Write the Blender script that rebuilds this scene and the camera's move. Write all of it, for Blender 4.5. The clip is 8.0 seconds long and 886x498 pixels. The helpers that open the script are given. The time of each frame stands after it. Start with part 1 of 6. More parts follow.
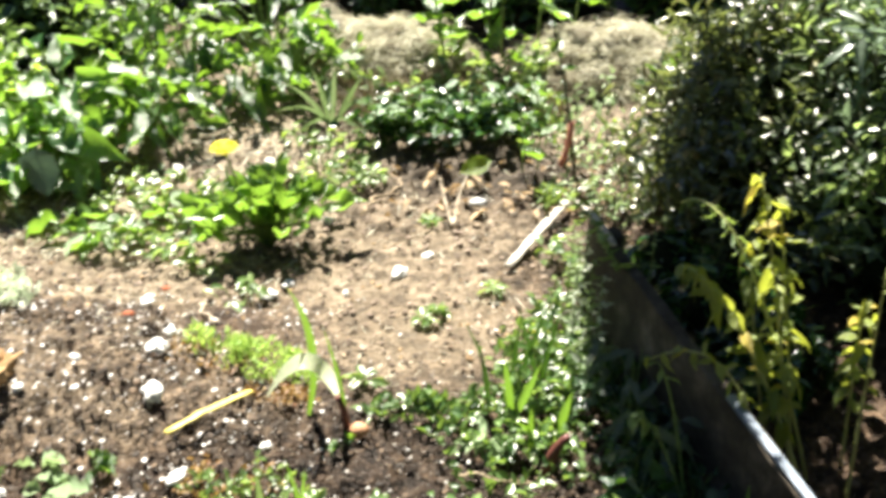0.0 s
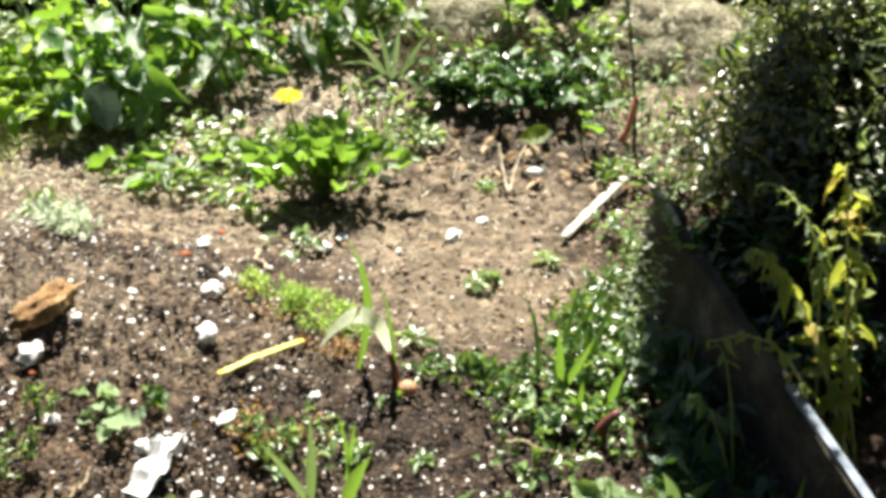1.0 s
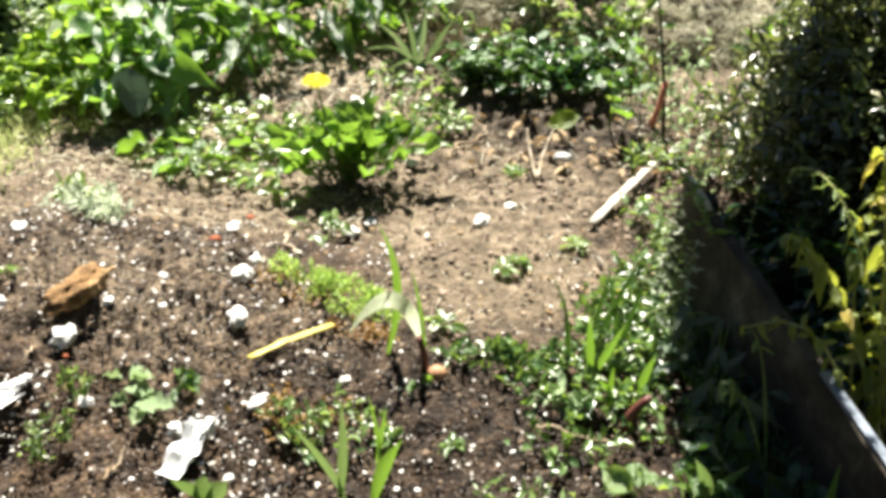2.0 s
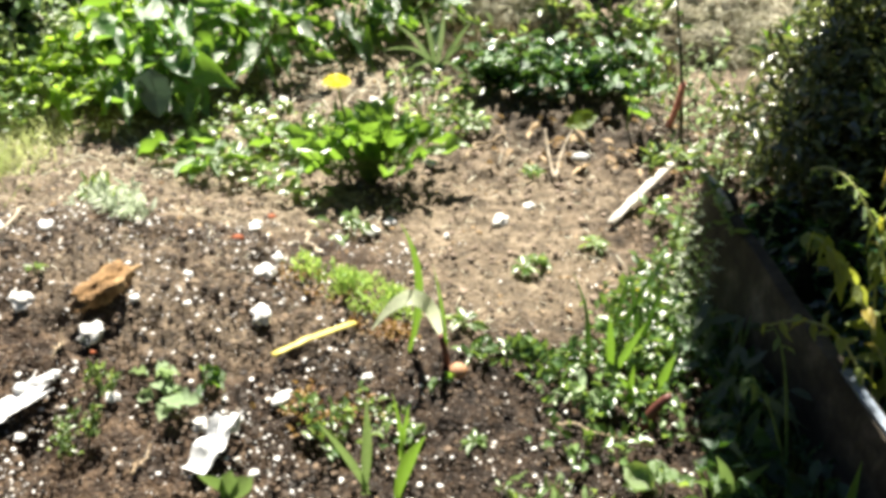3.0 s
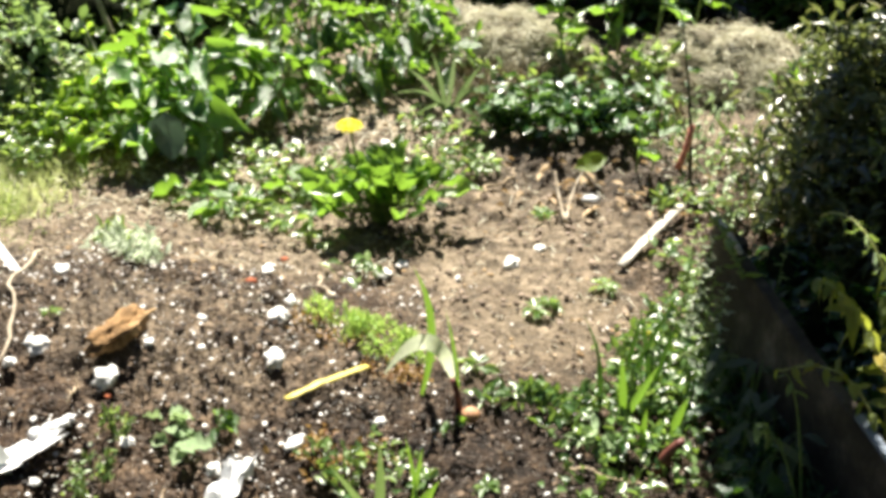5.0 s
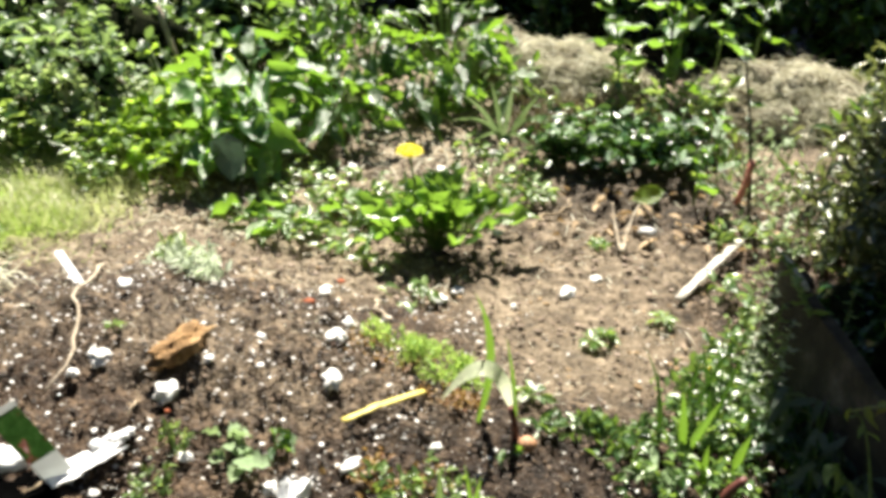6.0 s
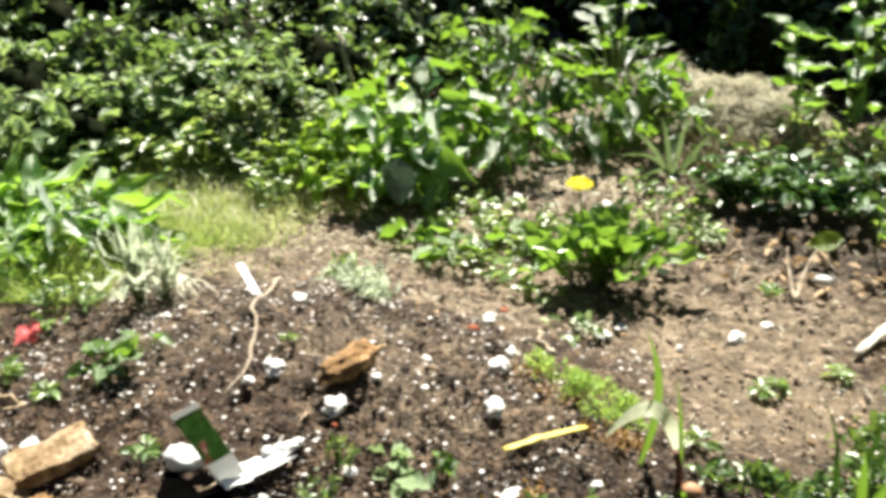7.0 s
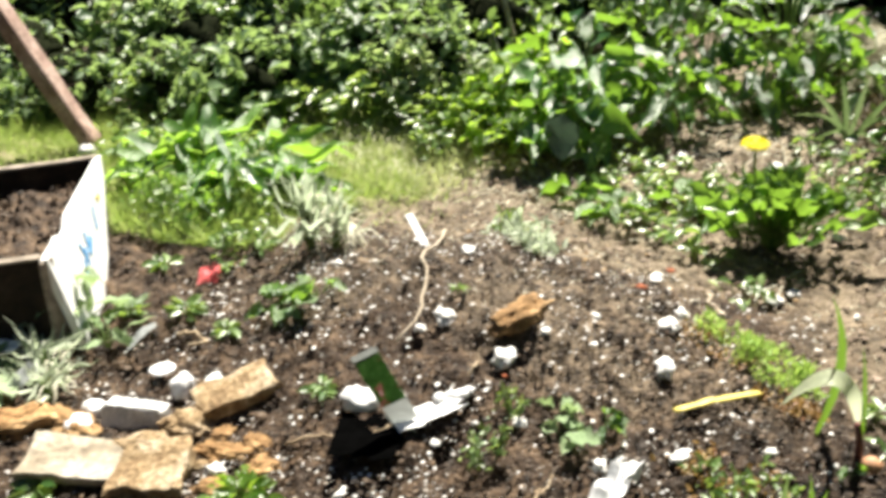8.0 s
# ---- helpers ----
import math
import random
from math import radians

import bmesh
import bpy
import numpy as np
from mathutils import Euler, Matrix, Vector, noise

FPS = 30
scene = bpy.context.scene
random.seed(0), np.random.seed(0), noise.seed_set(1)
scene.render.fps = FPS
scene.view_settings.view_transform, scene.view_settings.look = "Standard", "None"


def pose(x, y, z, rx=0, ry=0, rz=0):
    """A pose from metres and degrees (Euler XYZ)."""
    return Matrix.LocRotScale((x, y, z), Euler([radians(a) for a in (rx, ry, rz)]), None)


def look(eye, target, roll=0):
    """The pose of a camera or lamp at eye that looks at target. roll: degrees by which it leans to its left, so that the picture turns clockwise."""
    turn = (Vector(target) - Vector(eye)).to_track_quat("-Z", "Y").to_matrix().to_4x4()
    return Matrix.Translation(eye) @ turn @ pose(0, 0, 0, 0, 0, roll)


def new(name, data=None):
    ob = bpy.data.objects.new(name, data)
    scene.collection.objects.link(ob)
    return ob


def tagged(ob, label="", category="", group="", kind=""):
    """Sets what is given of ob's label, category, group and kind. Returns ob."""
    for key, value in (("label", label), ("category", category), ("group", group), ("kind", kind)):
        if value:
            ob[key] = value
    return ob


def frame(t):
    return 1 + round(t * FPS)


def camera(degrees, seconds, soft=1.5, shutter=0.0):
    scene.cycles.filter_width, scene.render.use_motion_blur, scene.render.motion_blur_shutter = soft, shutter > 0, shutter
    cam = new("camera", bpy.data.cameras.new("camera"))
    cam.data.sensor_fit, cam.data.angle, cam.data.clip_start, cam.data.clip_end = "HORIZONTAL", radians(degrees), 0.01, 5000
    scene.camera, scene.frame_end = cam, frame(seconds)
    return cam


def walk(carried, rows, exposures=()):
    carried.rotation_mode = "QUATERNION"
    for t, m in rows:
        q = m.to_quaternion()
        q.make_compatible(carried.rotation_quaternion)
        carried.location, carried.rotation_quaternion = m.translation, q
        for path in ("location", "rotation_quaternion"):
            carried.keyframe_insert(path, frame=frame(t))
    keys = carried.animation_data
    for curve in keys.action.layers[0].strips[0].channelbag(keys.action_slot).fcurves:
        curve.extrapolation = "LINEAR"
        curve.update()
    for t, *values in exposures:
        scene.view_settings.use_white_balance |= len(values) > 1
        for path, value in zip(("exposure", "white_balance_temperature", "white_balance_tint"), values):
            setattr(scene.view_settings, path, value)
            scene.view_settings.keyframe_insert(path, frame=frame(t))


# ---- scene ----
cam = camera(50, 8.0, soft=4.0, shutter=0.4)
PATH = [
    (0, (0.0830, 0.0073, 0.9614), (0.2286, 1.7836, 0.0539), -0.90),
    (0.2, (0.0618, 0.0072, 0.9567), (0.1688, 1.7782, 0.0332), 0.14),
    (0.5, (0.0401, 0.0071, 0.9518), (0.1459, 1.7673, 0.0081), 2.00),
    (1, (0.0338, 0.0148, 0.9495), (0.1110, 1.7629, -0.0191), 2.72),
    (1.5, (0.0284, 0.0210, 0.9440), (0.0774, 1.7607, -0.0414), 2.37),
    (1.7, (0.0253, 0.0203, 0.9441), (0.0669, 1.7574, -0.0461), 2.25),
    (2.8, (0.0073, 0.0044, 0.9467), (0.0180, 1.7372, -0.0520), 1.87),
    (3, (0.0044, 0.0021, 0.9473), (0.0110, 1.7380, -0.0459), 1.80),
    (3.5, (0.0000, 0.0000, 0.9497), (-0.0000, 1.7490, -0.0204), 1.61),
    (4, (0.0021, 0.0005, 0.9554), (-0.0079, 1.7614, 0.0072), 1.25),
    (4.2, (0.0021, 0.0003, 0.9577), (-0.0107, 1.7643, 0.0153), 1.20),
    (5.3, (-0.0076, -0.0032, 0.9654), (-0.0259, 1.7745, 0.0490), 1.67),
    (5.5, (-0.0128, -0.0034, 0.9656), (-0.0436, 1.7790, 0.0590), 1.78),
    (6, (-0.0423, -0.0033, 0.9549), (-0.1393, 1.7936, 0.0823), 2.14),
    (6.5, (-0.0720, -0.0073, 0.9540), (-0.3070, 1.7884, 0.1053), 2.18),
    (7, (-0.0865, -0.0137, 0.9533), (-0.4899, 1.7644, 0.1312), 1.50),
    (7.5, (-0.1157, -0.0287, 0.9403), (-0.6627, 1.7065, 0.1098), 1.02),
    (8, (-0.1485, -0.0402, 0.9478), (-0.8088, 1.6173, 0.0440), -0.40),
]
walk(cam, [(t, look(eye, target, roll)) for t, eye, target, roll in PATH], exposures=((0, 2.23), (0.3, 2.02), (0.8, 1.85), (5.5, 1.85), (6.5, 1.75), (8, 1.68)))

# ---- light ----
SUN_LEFT, SUN_UP = 8, 59
world = bpy.data.worlds.new("sky")
scene.world = world
world.use_nodes = True
wn = world.node_tree
sky = wn.nodes.new("ShaderNodeTexSky")
sky.sky_type, sky.sun_disc = "NISHITA", False
sky.air_density, sky.dust_density = 0.35, 0.2
sky.sun_elevation, sky.sun_rotation = radians(SUN_UP), radians(-SUN_LEFT)
wn.links.new(sky.outputs[0], wn.nodes["Background"].inputs[0])
wn.nodes["Background"].inputs[1].default_value = 0.05
sun = new("sun", bpy.data.lights.new("sun", "SUN"))
sun.data.energy, sun.data.angle, sun.data.color = 5.0, radians(0.5), (1.0, 0.94, 0.82)
SUN_WAY = Vector((-math.sin(radians(SUN_LEFT)) * math.cos(radians(SUN_UP)),
                  math.cos(radians(SUN_LEFT)) * math.cos(radians(SUN_UP)), math.sin(radians(SUN_UP))))
sun.matrix_world = look(SUN_WAY * 20, (0, 0, 0))


# ---- materials ----
def material(name, rough=0.7, spec=0.5, metal=0.0):
    m = bpy.data.materials.new(name)
    m.use_nodes = True
    b = m.node_tree.nodes["Principled BSDF"]
    b.inputs["Roughness"].default_value = rough
    b.inputs["Specular IOR Level"].default_value = spec
    b.inputs["Metallic"].default_value = metal
    return m, m.node_tree, b


def node(nt, kind, **sets):
    n = nt.nodes.new(kind)
    for key, value in sets.items():
        n.inputs[key].default_value = value
    return n


def ramp(nt, source, stops):
    n = nt.nodes.new("ShaderNodeValToRGB")
    while len(n.color_ramp.elements) < len(stops):
        n.color_ramp.elements.new(0.5)
    for e, (p, c) in zip(n.color_ramp.elements, stops):
        e.position, e.color = p, (*c, 1)
    nt.links.new(source, n.inputs[0])
    return n.outputs[0]


def mixed(nt, a, b, f, how="MIX"):
    n = nt.nodes.new("ShaderNodeMix")
    n.data_type, n.blend_type = "RGBA", how
    for slot, v in ((0, f), (6, a), (7, b)):
        if hasattr(v, "is_linked"):
            nt.links.new(v, n.inputs[slot])
        elif slot == 0:
            n.inputs[0].default_value = v
        else:
            n.inputs[slot].default_value = (*v, 1)
    return n.outputs[2]


def noise_out(nt, scale, detail=6.0, rough=0.6, warp=0.0, coords="Object"):
    tc = nt.nodes.new("ShaderNodeTexCoord")
    n = node(nt, "ShaderNodeTexNoise", Scale=scale, Detail=detail, Roughness=rough, Distortion=warp)
    nt.links.new(tc.outputs[coords], n.inputs["Vector"])
    return n.outputs[0]


def bumped(nt, b, height, strength=0.4, distance=0.004):
    n = node(nt, "ShaderNodeBump", Strength=strength, Distance=distance)
    nt.links.new(height, n.inputs["Height"])
    nt.links.new(n.outputs[0], b.inputs["Normal"])


def rough_stuff(name, dark, mid, light, scale, rough=0.85, spec=0.3, bump=0.5, distance=0.004, fine=6.0):
    """A natural surface with a coarse and a fine variation and relief."""
    m, nt, b = material(name, rough, spec)
    coarse, grain = noise_out(nt, scale, 5), noise_out(nt, scale * fine, 8, 0.65)
    c = ramp(nt, coarse, [(0.3, dark), (0.52, mid), (0.72, light)])
    c = mixed(nt, c, ramp(nt, grain, [(0.3, (0.45, 0.45, 0.45)), (0.7, (1.35, 1.33, 1.3))]), 0.8, "MULTIPLY")
    info = nt.nodes.new("ShaderNodeObjectInfo")
    c = mixed(nt, c, ramp(nt, info.outputs["Random"], [(0, (0.85, 0.85, 0.85)), (1, (1.12, 1.1, 1.08))]), 0.7, "MULTIPLY")
    nt.links.new(c, b.inputs["Base Color"])
    bumped(nt, b, grain, bump, distance)
    return m


def leaf_mat(name, dark, light, glow, rough=0.4, through_it=0.42, spots=None, spec=0.5):
    """A leaf: a waxy upper side, light that passes through, and each leaf of its own tint."""
    m, nt, b = material(name, rough, spec)
    geo, info = nt.nodes.new("ShaderNodeNewGeometry"), nt.nodes.new("ShaderNodeObjectInfo")
    add = nt.nodes.new("ShaderNodeMath")
    add.operation = "ADD"
    nt.links.new(geo.outputs["Random Per Island"], add.inputs[0])
    nt.links.new(info.outputs["Random"], add.inputs[1])
    fr = nt.nodes.new("ShaderNodeMath")
    fr.operation = "FRACT"
    nt.links.new(add.outputs[0], fr.inputs[0])
    grain = noise_out(nt, 60, 5)
    c = ramp(nt, fr.outputs[0], [(0.0, dark), (0.6, tuple((p + q) / 2 for p, q in zip(dark, light))), (1.0, light)])
    if spots:
        c = mixed(nt, c, spots, ramp(nt, fr.outputs[0], [(0.86, (0, 0, 0)), (0.9, (0.8, 0.8, 0.8))]))
    c = mixed(nt, c, ramp(nt, grain, [(0.35, (0.7, 0.72, 0.7)), (0.65, (1.2, 1.2, 1.15))]), 0.6, "MULTIPLY")
    nt.links.new(c, b.inputs["Base Color"])
    bumped(nt, b, noise_out(nt, 45, 4), 0.4, 0.005)
    tr = nt.nodes.new("ShaderNodeBsdfTranslucent")
    g = mixed(nt, c, glow, 0.62)
    nt.links.new(g, tr.inputs["Color"])
    mix = nt.nodes.new("ShaderNodeMixShader")
    mix.inputs[0].default_value = through_it
    nt.links.new(b.outputs[0], mix.inputs[1])
    nt.links.new(tr.outputs[0], mix.inputs[2])
    nt.links.new(mix.outputs[0], nt.nodes["Material Output"].inputs["Surface"])
    return m


def soil_mat():
    """Moist dark compost, drier and paler where the bed is trodden and towards the back."""
    m, nt, b = material("soil", 0.62, 0.2)
    geo = nt.nodes.new("ShaderNodeNewGeometry")
    sep = nt.nodes.new("ShaderNodeSeparateXYZ")
    nt.links.new(geo.outputs["Position"], sep.inputs[0])

    def spot(cx, cy, rx, ry):
        """1 at the middle of a patch, 0 at its rim."""
        terms = []
        for out, c, r in ((sep.outputs[0], cx, rx), (sep.outputs[1], cy, ry)):
            n = nt.nodes.new("ShaderNodeMath")
            n.operation, n.inputs[1].default_value = "SUBTRACT", c
            nt.links.new(out, n.inputs[0])
            k = nt.nodes.new("ShaderNodeMath")
            k.operation, k.inputs[1].default_value = "DIVIDE", r
            nt.links.new(n.outputs[0], k.inputs[0])
            p = nt.nodes.new("ShaderNodeMath")
            p.operation, p.inputs[1].default_value = "POWER", 2.0
            nt.links.new(k.outputs[0], p.inputs[0])
            terms.append(p.outputs[0])
        s = nt.nodes.new("ShaderNodeMath")
        s.operation = "ADD"
        nt.links.new(terms[0], s.inputs[0])
        nt.links.new(terms[1], s.inputs[1])
        return s.outputs[0]

    big, mid, grain = noise_out(nt, 5, 5), noise_out(nt, 28, 6, 0.65), noise_out(nt, 190, 6, 0.7)
    moist = ramp(nt, mid, [(0.3, (0.007, 0.0045, 0.003)), (0.5, (0.052, 0.032, 0.019)), (0.72, (0.20, 0.135, 0.083))])
    dry = ramp(nt, mid, [(0.30, (0.105, 0.082, 0.055)), (0.5, (0.212, 0.170, 0.115)), (0.72, (0.395, 0.335, 0.248))])
    mask = None
    for patch in ((0.16, 1.78, 0.34, 0.44), (0.18, 2.05, 0.42, 0.34), (-0.62, 1.95, 0.62, 0.32), (-1.05, 2.12, 0.5, 0.40), (-0.5, 2.3, 0.75, 0.42), (-1.8, 2.05, 0.9, 0.5), (-0.40, 1.45, 0.42, 0.24), (-0.95, 1.50, 0.3, 0.2), (-0.2, 3.0, 1.6, 0.85)):
        top = 0.62 if patch[0] > 0 else 1.0 if patch[1] > 1.6 else 0.4
        f = ramp(nt, spot(*patch), [(0.35, (top, top, top)), (1.0, (0, 0, 0))])
        mask = f if mask is None else mixed(nt, mask, f, 1.0, "LIGHTEN")
    mask = mixed(nt, mask, ramp(nt, big, [(0.36, (0.0, 0.0, 0.0)), (0.56, (1, 1, 1))]), 0.55, "MULTIPLY")
    c = mixed(nt, moist, dry, mask)
    # worn turf under the grass
    for patch in ((-1.75, 2.08, 0.72, 0.42), (-1.22, 2.22, 0.24, 0.26)):
        turf = ramp(nt, spot(*patch), [(0.5, (0.85, 0.85, 0.85)), (1.0, (0, 0, 0))])
        c = mixed(nt, c, ramp(nt, grain, [(0.3, (0.20, 0.22, 0.08)), (0.7, (0.34, 0.35, 0.15))]), turf)
    # freshly watered compost at the front; under the strawberries, shade put into soil colour
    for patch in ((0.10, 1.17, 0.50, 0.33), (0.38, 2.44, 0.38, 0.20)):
        darkened = ramp(nt, spot(*patch), [(0.3, (0.40, 0.38, 0.36)), (1.0, (1, 1, 1))])
        c = mixed(nt, c, darkened, 1.0, "MULTIPLY")
    c = mixed(nt, c, ramp(nt, grain, [(0.3, (0.35, 0.35, 0.35)), (0.7, (1.6, 1.57, 1.53))]), 0.85, "MULTIPLY")
    tc = nt.nodes.new("ShaderNodeTexCoord")
    cells = []
    for scale in (150, 420):
        v = node(nt, "ShaderNodeTexVoronoi", Scale=scale, Randomness=1.0)
        nt.links.new(tc.outputs["Object"], v.inputs["Vector"])
        cells.append(v)
    # pale flecks on a few tiny crumbs: sand grains, and glints put into colour
    pick = nt.nodes.new("ShaderNodeSeparateColor")
    nt.links.new(cells[1].outputs["Color"], pick.inputs[0])
    few = ramp(nt, pick.outputs[0], [(0.90, (0, 0, 0)), (0.93, (1, 1, 1))])
    inside = ramp(nt, cells[1].outputs["Distance"], [(0.22, (1, 1, 1)), (0.34, (0, 0, 0))])
    c = mixed(nt, c, (0.55, 0.50, 0.43), mixed(nt, few, inside, 1.0, "MULTIPLY"))
    nt.links.new(c, b.inputs["Base Color"])
    h = mixed(nt, grain, cells[0].outputs["Distance"], 0.55)
    bumped(nt, b, h, 1.0, 0.008)
    return m


def dirty_white(name, dark, light):
    """White lumps, some of them stained by soil."""
    m, nt, b = material(name, 0.85, 0.3)
    geo, info = nt.nodes.new("ShaderNodeNewGeometry"), nt.nodes.new("ShaderNodeObjectInfo")
    c = ramp(nt, geo.outputs["Random Per Island"], [(0.0, dark), (0.45, light), (1.0, light)])
    g = noise_out(nt, 160, 6)
    c = mixed(nt, c, ramp(nt, g, [(0.3, (0.6, 0.57, 0.53)), (0.55, (1, 1, 1))]), 0.8, "MULTIPLY")
    nt.links.new(c, b.inputs["Base Color"])
    bumped(nt, b, g, 0.6, 0.003)
    return m


def label_mat():
    """A printed plant label: green foliage with reddish and pale fruit."""
    m, nt, b = material("label_print", 0.3, 0.5)
    a, k = noise_out(nt, 60, 4), noise_out(nt, 38, 2)
    c = ramp(nt, a, [(0.3, (0.07, 0.15, 0.05)), (0.55, (0.13, 0.25, 0.09)), (0.75, (0.32, 0.42, 0.22))])
    c = mixed(nt, c, (0.34, 0.17, 0.14), ramp(nt, k, [(0.58, (0, 0, 0)), (0.66, (1, 1, 1))]))
    c = mixed(nt, c, (0.6, 0.5, 0.5), ramp(nt, k, [(0.66, (0, 0, 0)), (0.70, (1, 1, 1))]))
    nt.links.new(c, b.inputs["Base Color"])
    lets_light(m, c, 0.6)
    return m


def lets_light(m, colour, share):
    """Thin plastic that some light passes through."""
    nt = m.node_tree
    tr = nt.nodes.new("ShaderNodeBsdfTranslucent")
    if hasattr(colour, "is_linked"):
        nt.links.new(colour, tr.inputs["Color"])
    else:
        tr.inputs["Color"].default_value = (*colour, 1)
    mix = nt.nodes.new("ShaderNodeMixShader")
    mix.inputs[0].default_value = share
    nt.links.new(nt.nodes["Principled BSDF"].outputs[0], mix.inputs[1])
    nt.links.new(tr.outputs[0], mix.inputs[2])
    nt.links.new(mix.outputs[0], nt.nodes["Material Output"].inputs["Surface"])


def plain(name, colour, rough=0.5, spec=0.5, wear=0.15, scale=40, bump=0.1):
    """A made surface with light stains and scuffs."""
    m, nt, b = material(name, rough, spec)
    c = mixed(nt, colour, ramp(nt, noise_out(nt, scale, 6), [(0.35, tuple(1 - wear * 2.2 for _ in "rgb")), (0.6, (1, 1, 1))]), 1.0, "MULTIPLY")
    nt.links.new(c, b.inputs["Base Color"])
    bumped(nt, b, noise_out(nt, scale * 5, 5), bump, 0.002)
    return m


SOIL = soil_mat()
def crumb_mat(name, dark, mid, light, rough=0.75):
    """Crumbs of soil, each of its own tint, damp enough to glint."""
    m, nt, b = material(name, rough, 0.28)
    geo = nt.nodes.new("ShaderNodeNewGeometry")
    c = ramp(nt, geo.outputs["Random Per Island"], [(0.0, dark), (0.6, mid), (0.92, light), (1.0, tuple(min(0.6, 1.3 * q) for q in light))])
    g = noise_out(nt, 240, 5)
    c = mixed(nt, c, ramp(nt, g, [(0.3, (0.5, 0.5, 0.5)), (0.7, (1.4, 1.38, 1.35))]), 0.8, "MULTIPLY")
    nt.links.new(c, b.inputs["Base Color"])
    bumped(nt, b, g, 0.7, 0.003)
    return m


CLOD = crumb_mat("soil_clod", (0.012, 0.008, 0.005), (0.058, 0.038, 0.024), (0.125, 0.084, 0.052), 0.6)
DRY_CLOD = crumb_mat("dry_soil_clod", (0.06, 0.042, 0.03), (0.18, 0.135, 0.098), (0.29, 0.225, 0.175), 0.7)
GRAINS = dirty_white("perlite_grain", (0.25, 0.20, 0.15), (0.8, 0.79, 0.77))
PERLITE = rough_stuff("perlite", (0.66, 0.66, 0.64), (0.8, 0.8, 0.79), (0.86, 0.86, 0.85), 60, bump=0.6, fine=5)
SANDSTONE = rough_stuff("ochre_sandstone", (0.13, 0.07, 0.028), (0.36, 0.215, 0.095), (0.56, 0.39, 0.21), 22, bump=0.9, distance=0.006)
PALE_STONE = rough_stuff("pale_sandstone", (0.18, 0.105, 0.05), (0.40, 0.29, 0.165), (0.61, 0.51, 0.38), 26, bump=1.0, distance=0.012, fine=4)
FLAT_STONE = rough_stuff("pale_flagstone", (0.24, 0.19, 0.13), (0.40, 0.355, 0.28), (0.54, 0.50, 0.43), 14, bump=0.9, distance=0.009, fine=5)
CONCRETE = rough_stuff("pale_concrete", (0.42, 0.43, 0.44), (0.56, 0.57, 0.58), (0.68, 0.68, 0.68), 30, bump=0.5)
GREY_WOOD = rough_stuff("weathered_wood", (0.14, 0.115, 0.09), (0.27, 0.23, 0.185), (0.40, 0.35, 0.29), 12, bump=0.7)
BLEACHED = rough_stuff("bleached_wood", (0.55, 0.50, 0.43), (0.75, 0.71, 0.64), (0.84, 0.81, 0.75), 25, rough=0.7, bump=0.5)
WHITE_STALK = rough_stuff("white_papery_stalk", (0.36, 0.32, 0.26), (0.64, 0.61, 0.55), (0.78, 0.76, 0.72), 38, rough=0.6, bump=0.5)
PALE_ROOT = rough_stuff("pale_root", (0.34, 0.27, 0.19), (0.52, 0.45, 0.35), (0.68, 0.62, 0.52), 45, bump=0.6)
TWIG = rough_stuff("dry_twig", (0.22, 0.16, 0.10), (0.38, 0.30, 0.20), (0.55, 0.46, 0.34), 40, bump=0.5)
BARK = rough_stuff("dark_bark", (0.03, 0.022, 0.015), (0.075, 0.055, 0.04), (0.16, 0.125, 0.095), 25, bump=0.7)
METAL_STRIP = plain("worn_metal_strip", (0.20, 0.24, 0.30), 0.6, 0.4, 0.2)
RUST_WOOD = rough_stuff("red_brown_beam", (0.25, 0.16, 0.13), (0.44, 0.31, 0.26), (0.6, 0.47, 0.41), 16, bump=0.6)
STRAW = leaf_mat("straw", (0.56, 0.54, 0.42), (0.82, 0.80, 0.68), (0.78, 0.75, 0.58), 0.6, 0.45)
# bed coloured dark so that gaps between the straws read as shade
STRAW_BED = rough_stuff("straw_bed", (0.07, 0.06, 0.04), (0.20, 0.18, 0.125), (0.34, 0.31, 0.23), 14, bump=0.8, fine=9)
MULCH = leaf_mat("weathered_straw", (0.30, 0.28, 0.20), (0.80, 0.77, 0.62), (0.66, 0.63, 0.45), 0.7, 0.3)
THATCH = leaf_mat("brown_thatch", (0.05, 0.04, 0.02), (0.21, 0.17, 0.095), (0.26, 0.2, 0.09), 0.7, 0.2)
# matt black that paints the plant label's cast shadow
SHADOW_BLACK = plain("shadow_black", (0.0015, 0.0015, 0.0015), 1.0, 0.0, 0.2)
WHITE_PLASTIC = plain("white_plastic", (0.82, 0.82, 0.82), 0.3, 0.5, 0.06)
WHITE_PAINT = plain("white_painted_board", (0.8, 0.8, 0.79), 0.5, 0.4, 0.08, 14)
BLUE_PAINT = plain("blue_paint", (0.16, 0.42, 0.75), 0.5, 0.4, 0.15, 60)
RED_SCRAP = plain("red_plastic", (0.58, 0.10, 0.10), 0.4, 0.5, 0.2, 60)
PINK_TIE = plain("salmon_ribbon", (0.66, 0.24, 0.18), 0.5, 0.4, 0.2, 60)
YELLOW_STICK = plain("yellow_reed", (0.72, 0.60, 0.16), 0.45, 0.4, 0.15, 50)
# wood of the box's unlit faces, with the shade put into its colour
UNLIT_WOOD = rough_stuff("unlit_box_wood", (0.008, 0.005, 0.003), (0.020, 0.013, 0.008), (0.050, 0.036, 0.024), 12, bump=0.7)
BOARD_WOOD = rough_stuff("weathered_board", (0.016, 0.012, 0.008), (0.052, 0.043, 0.032), (0.15, 0.13, 0.105), 10, bump=0.8)
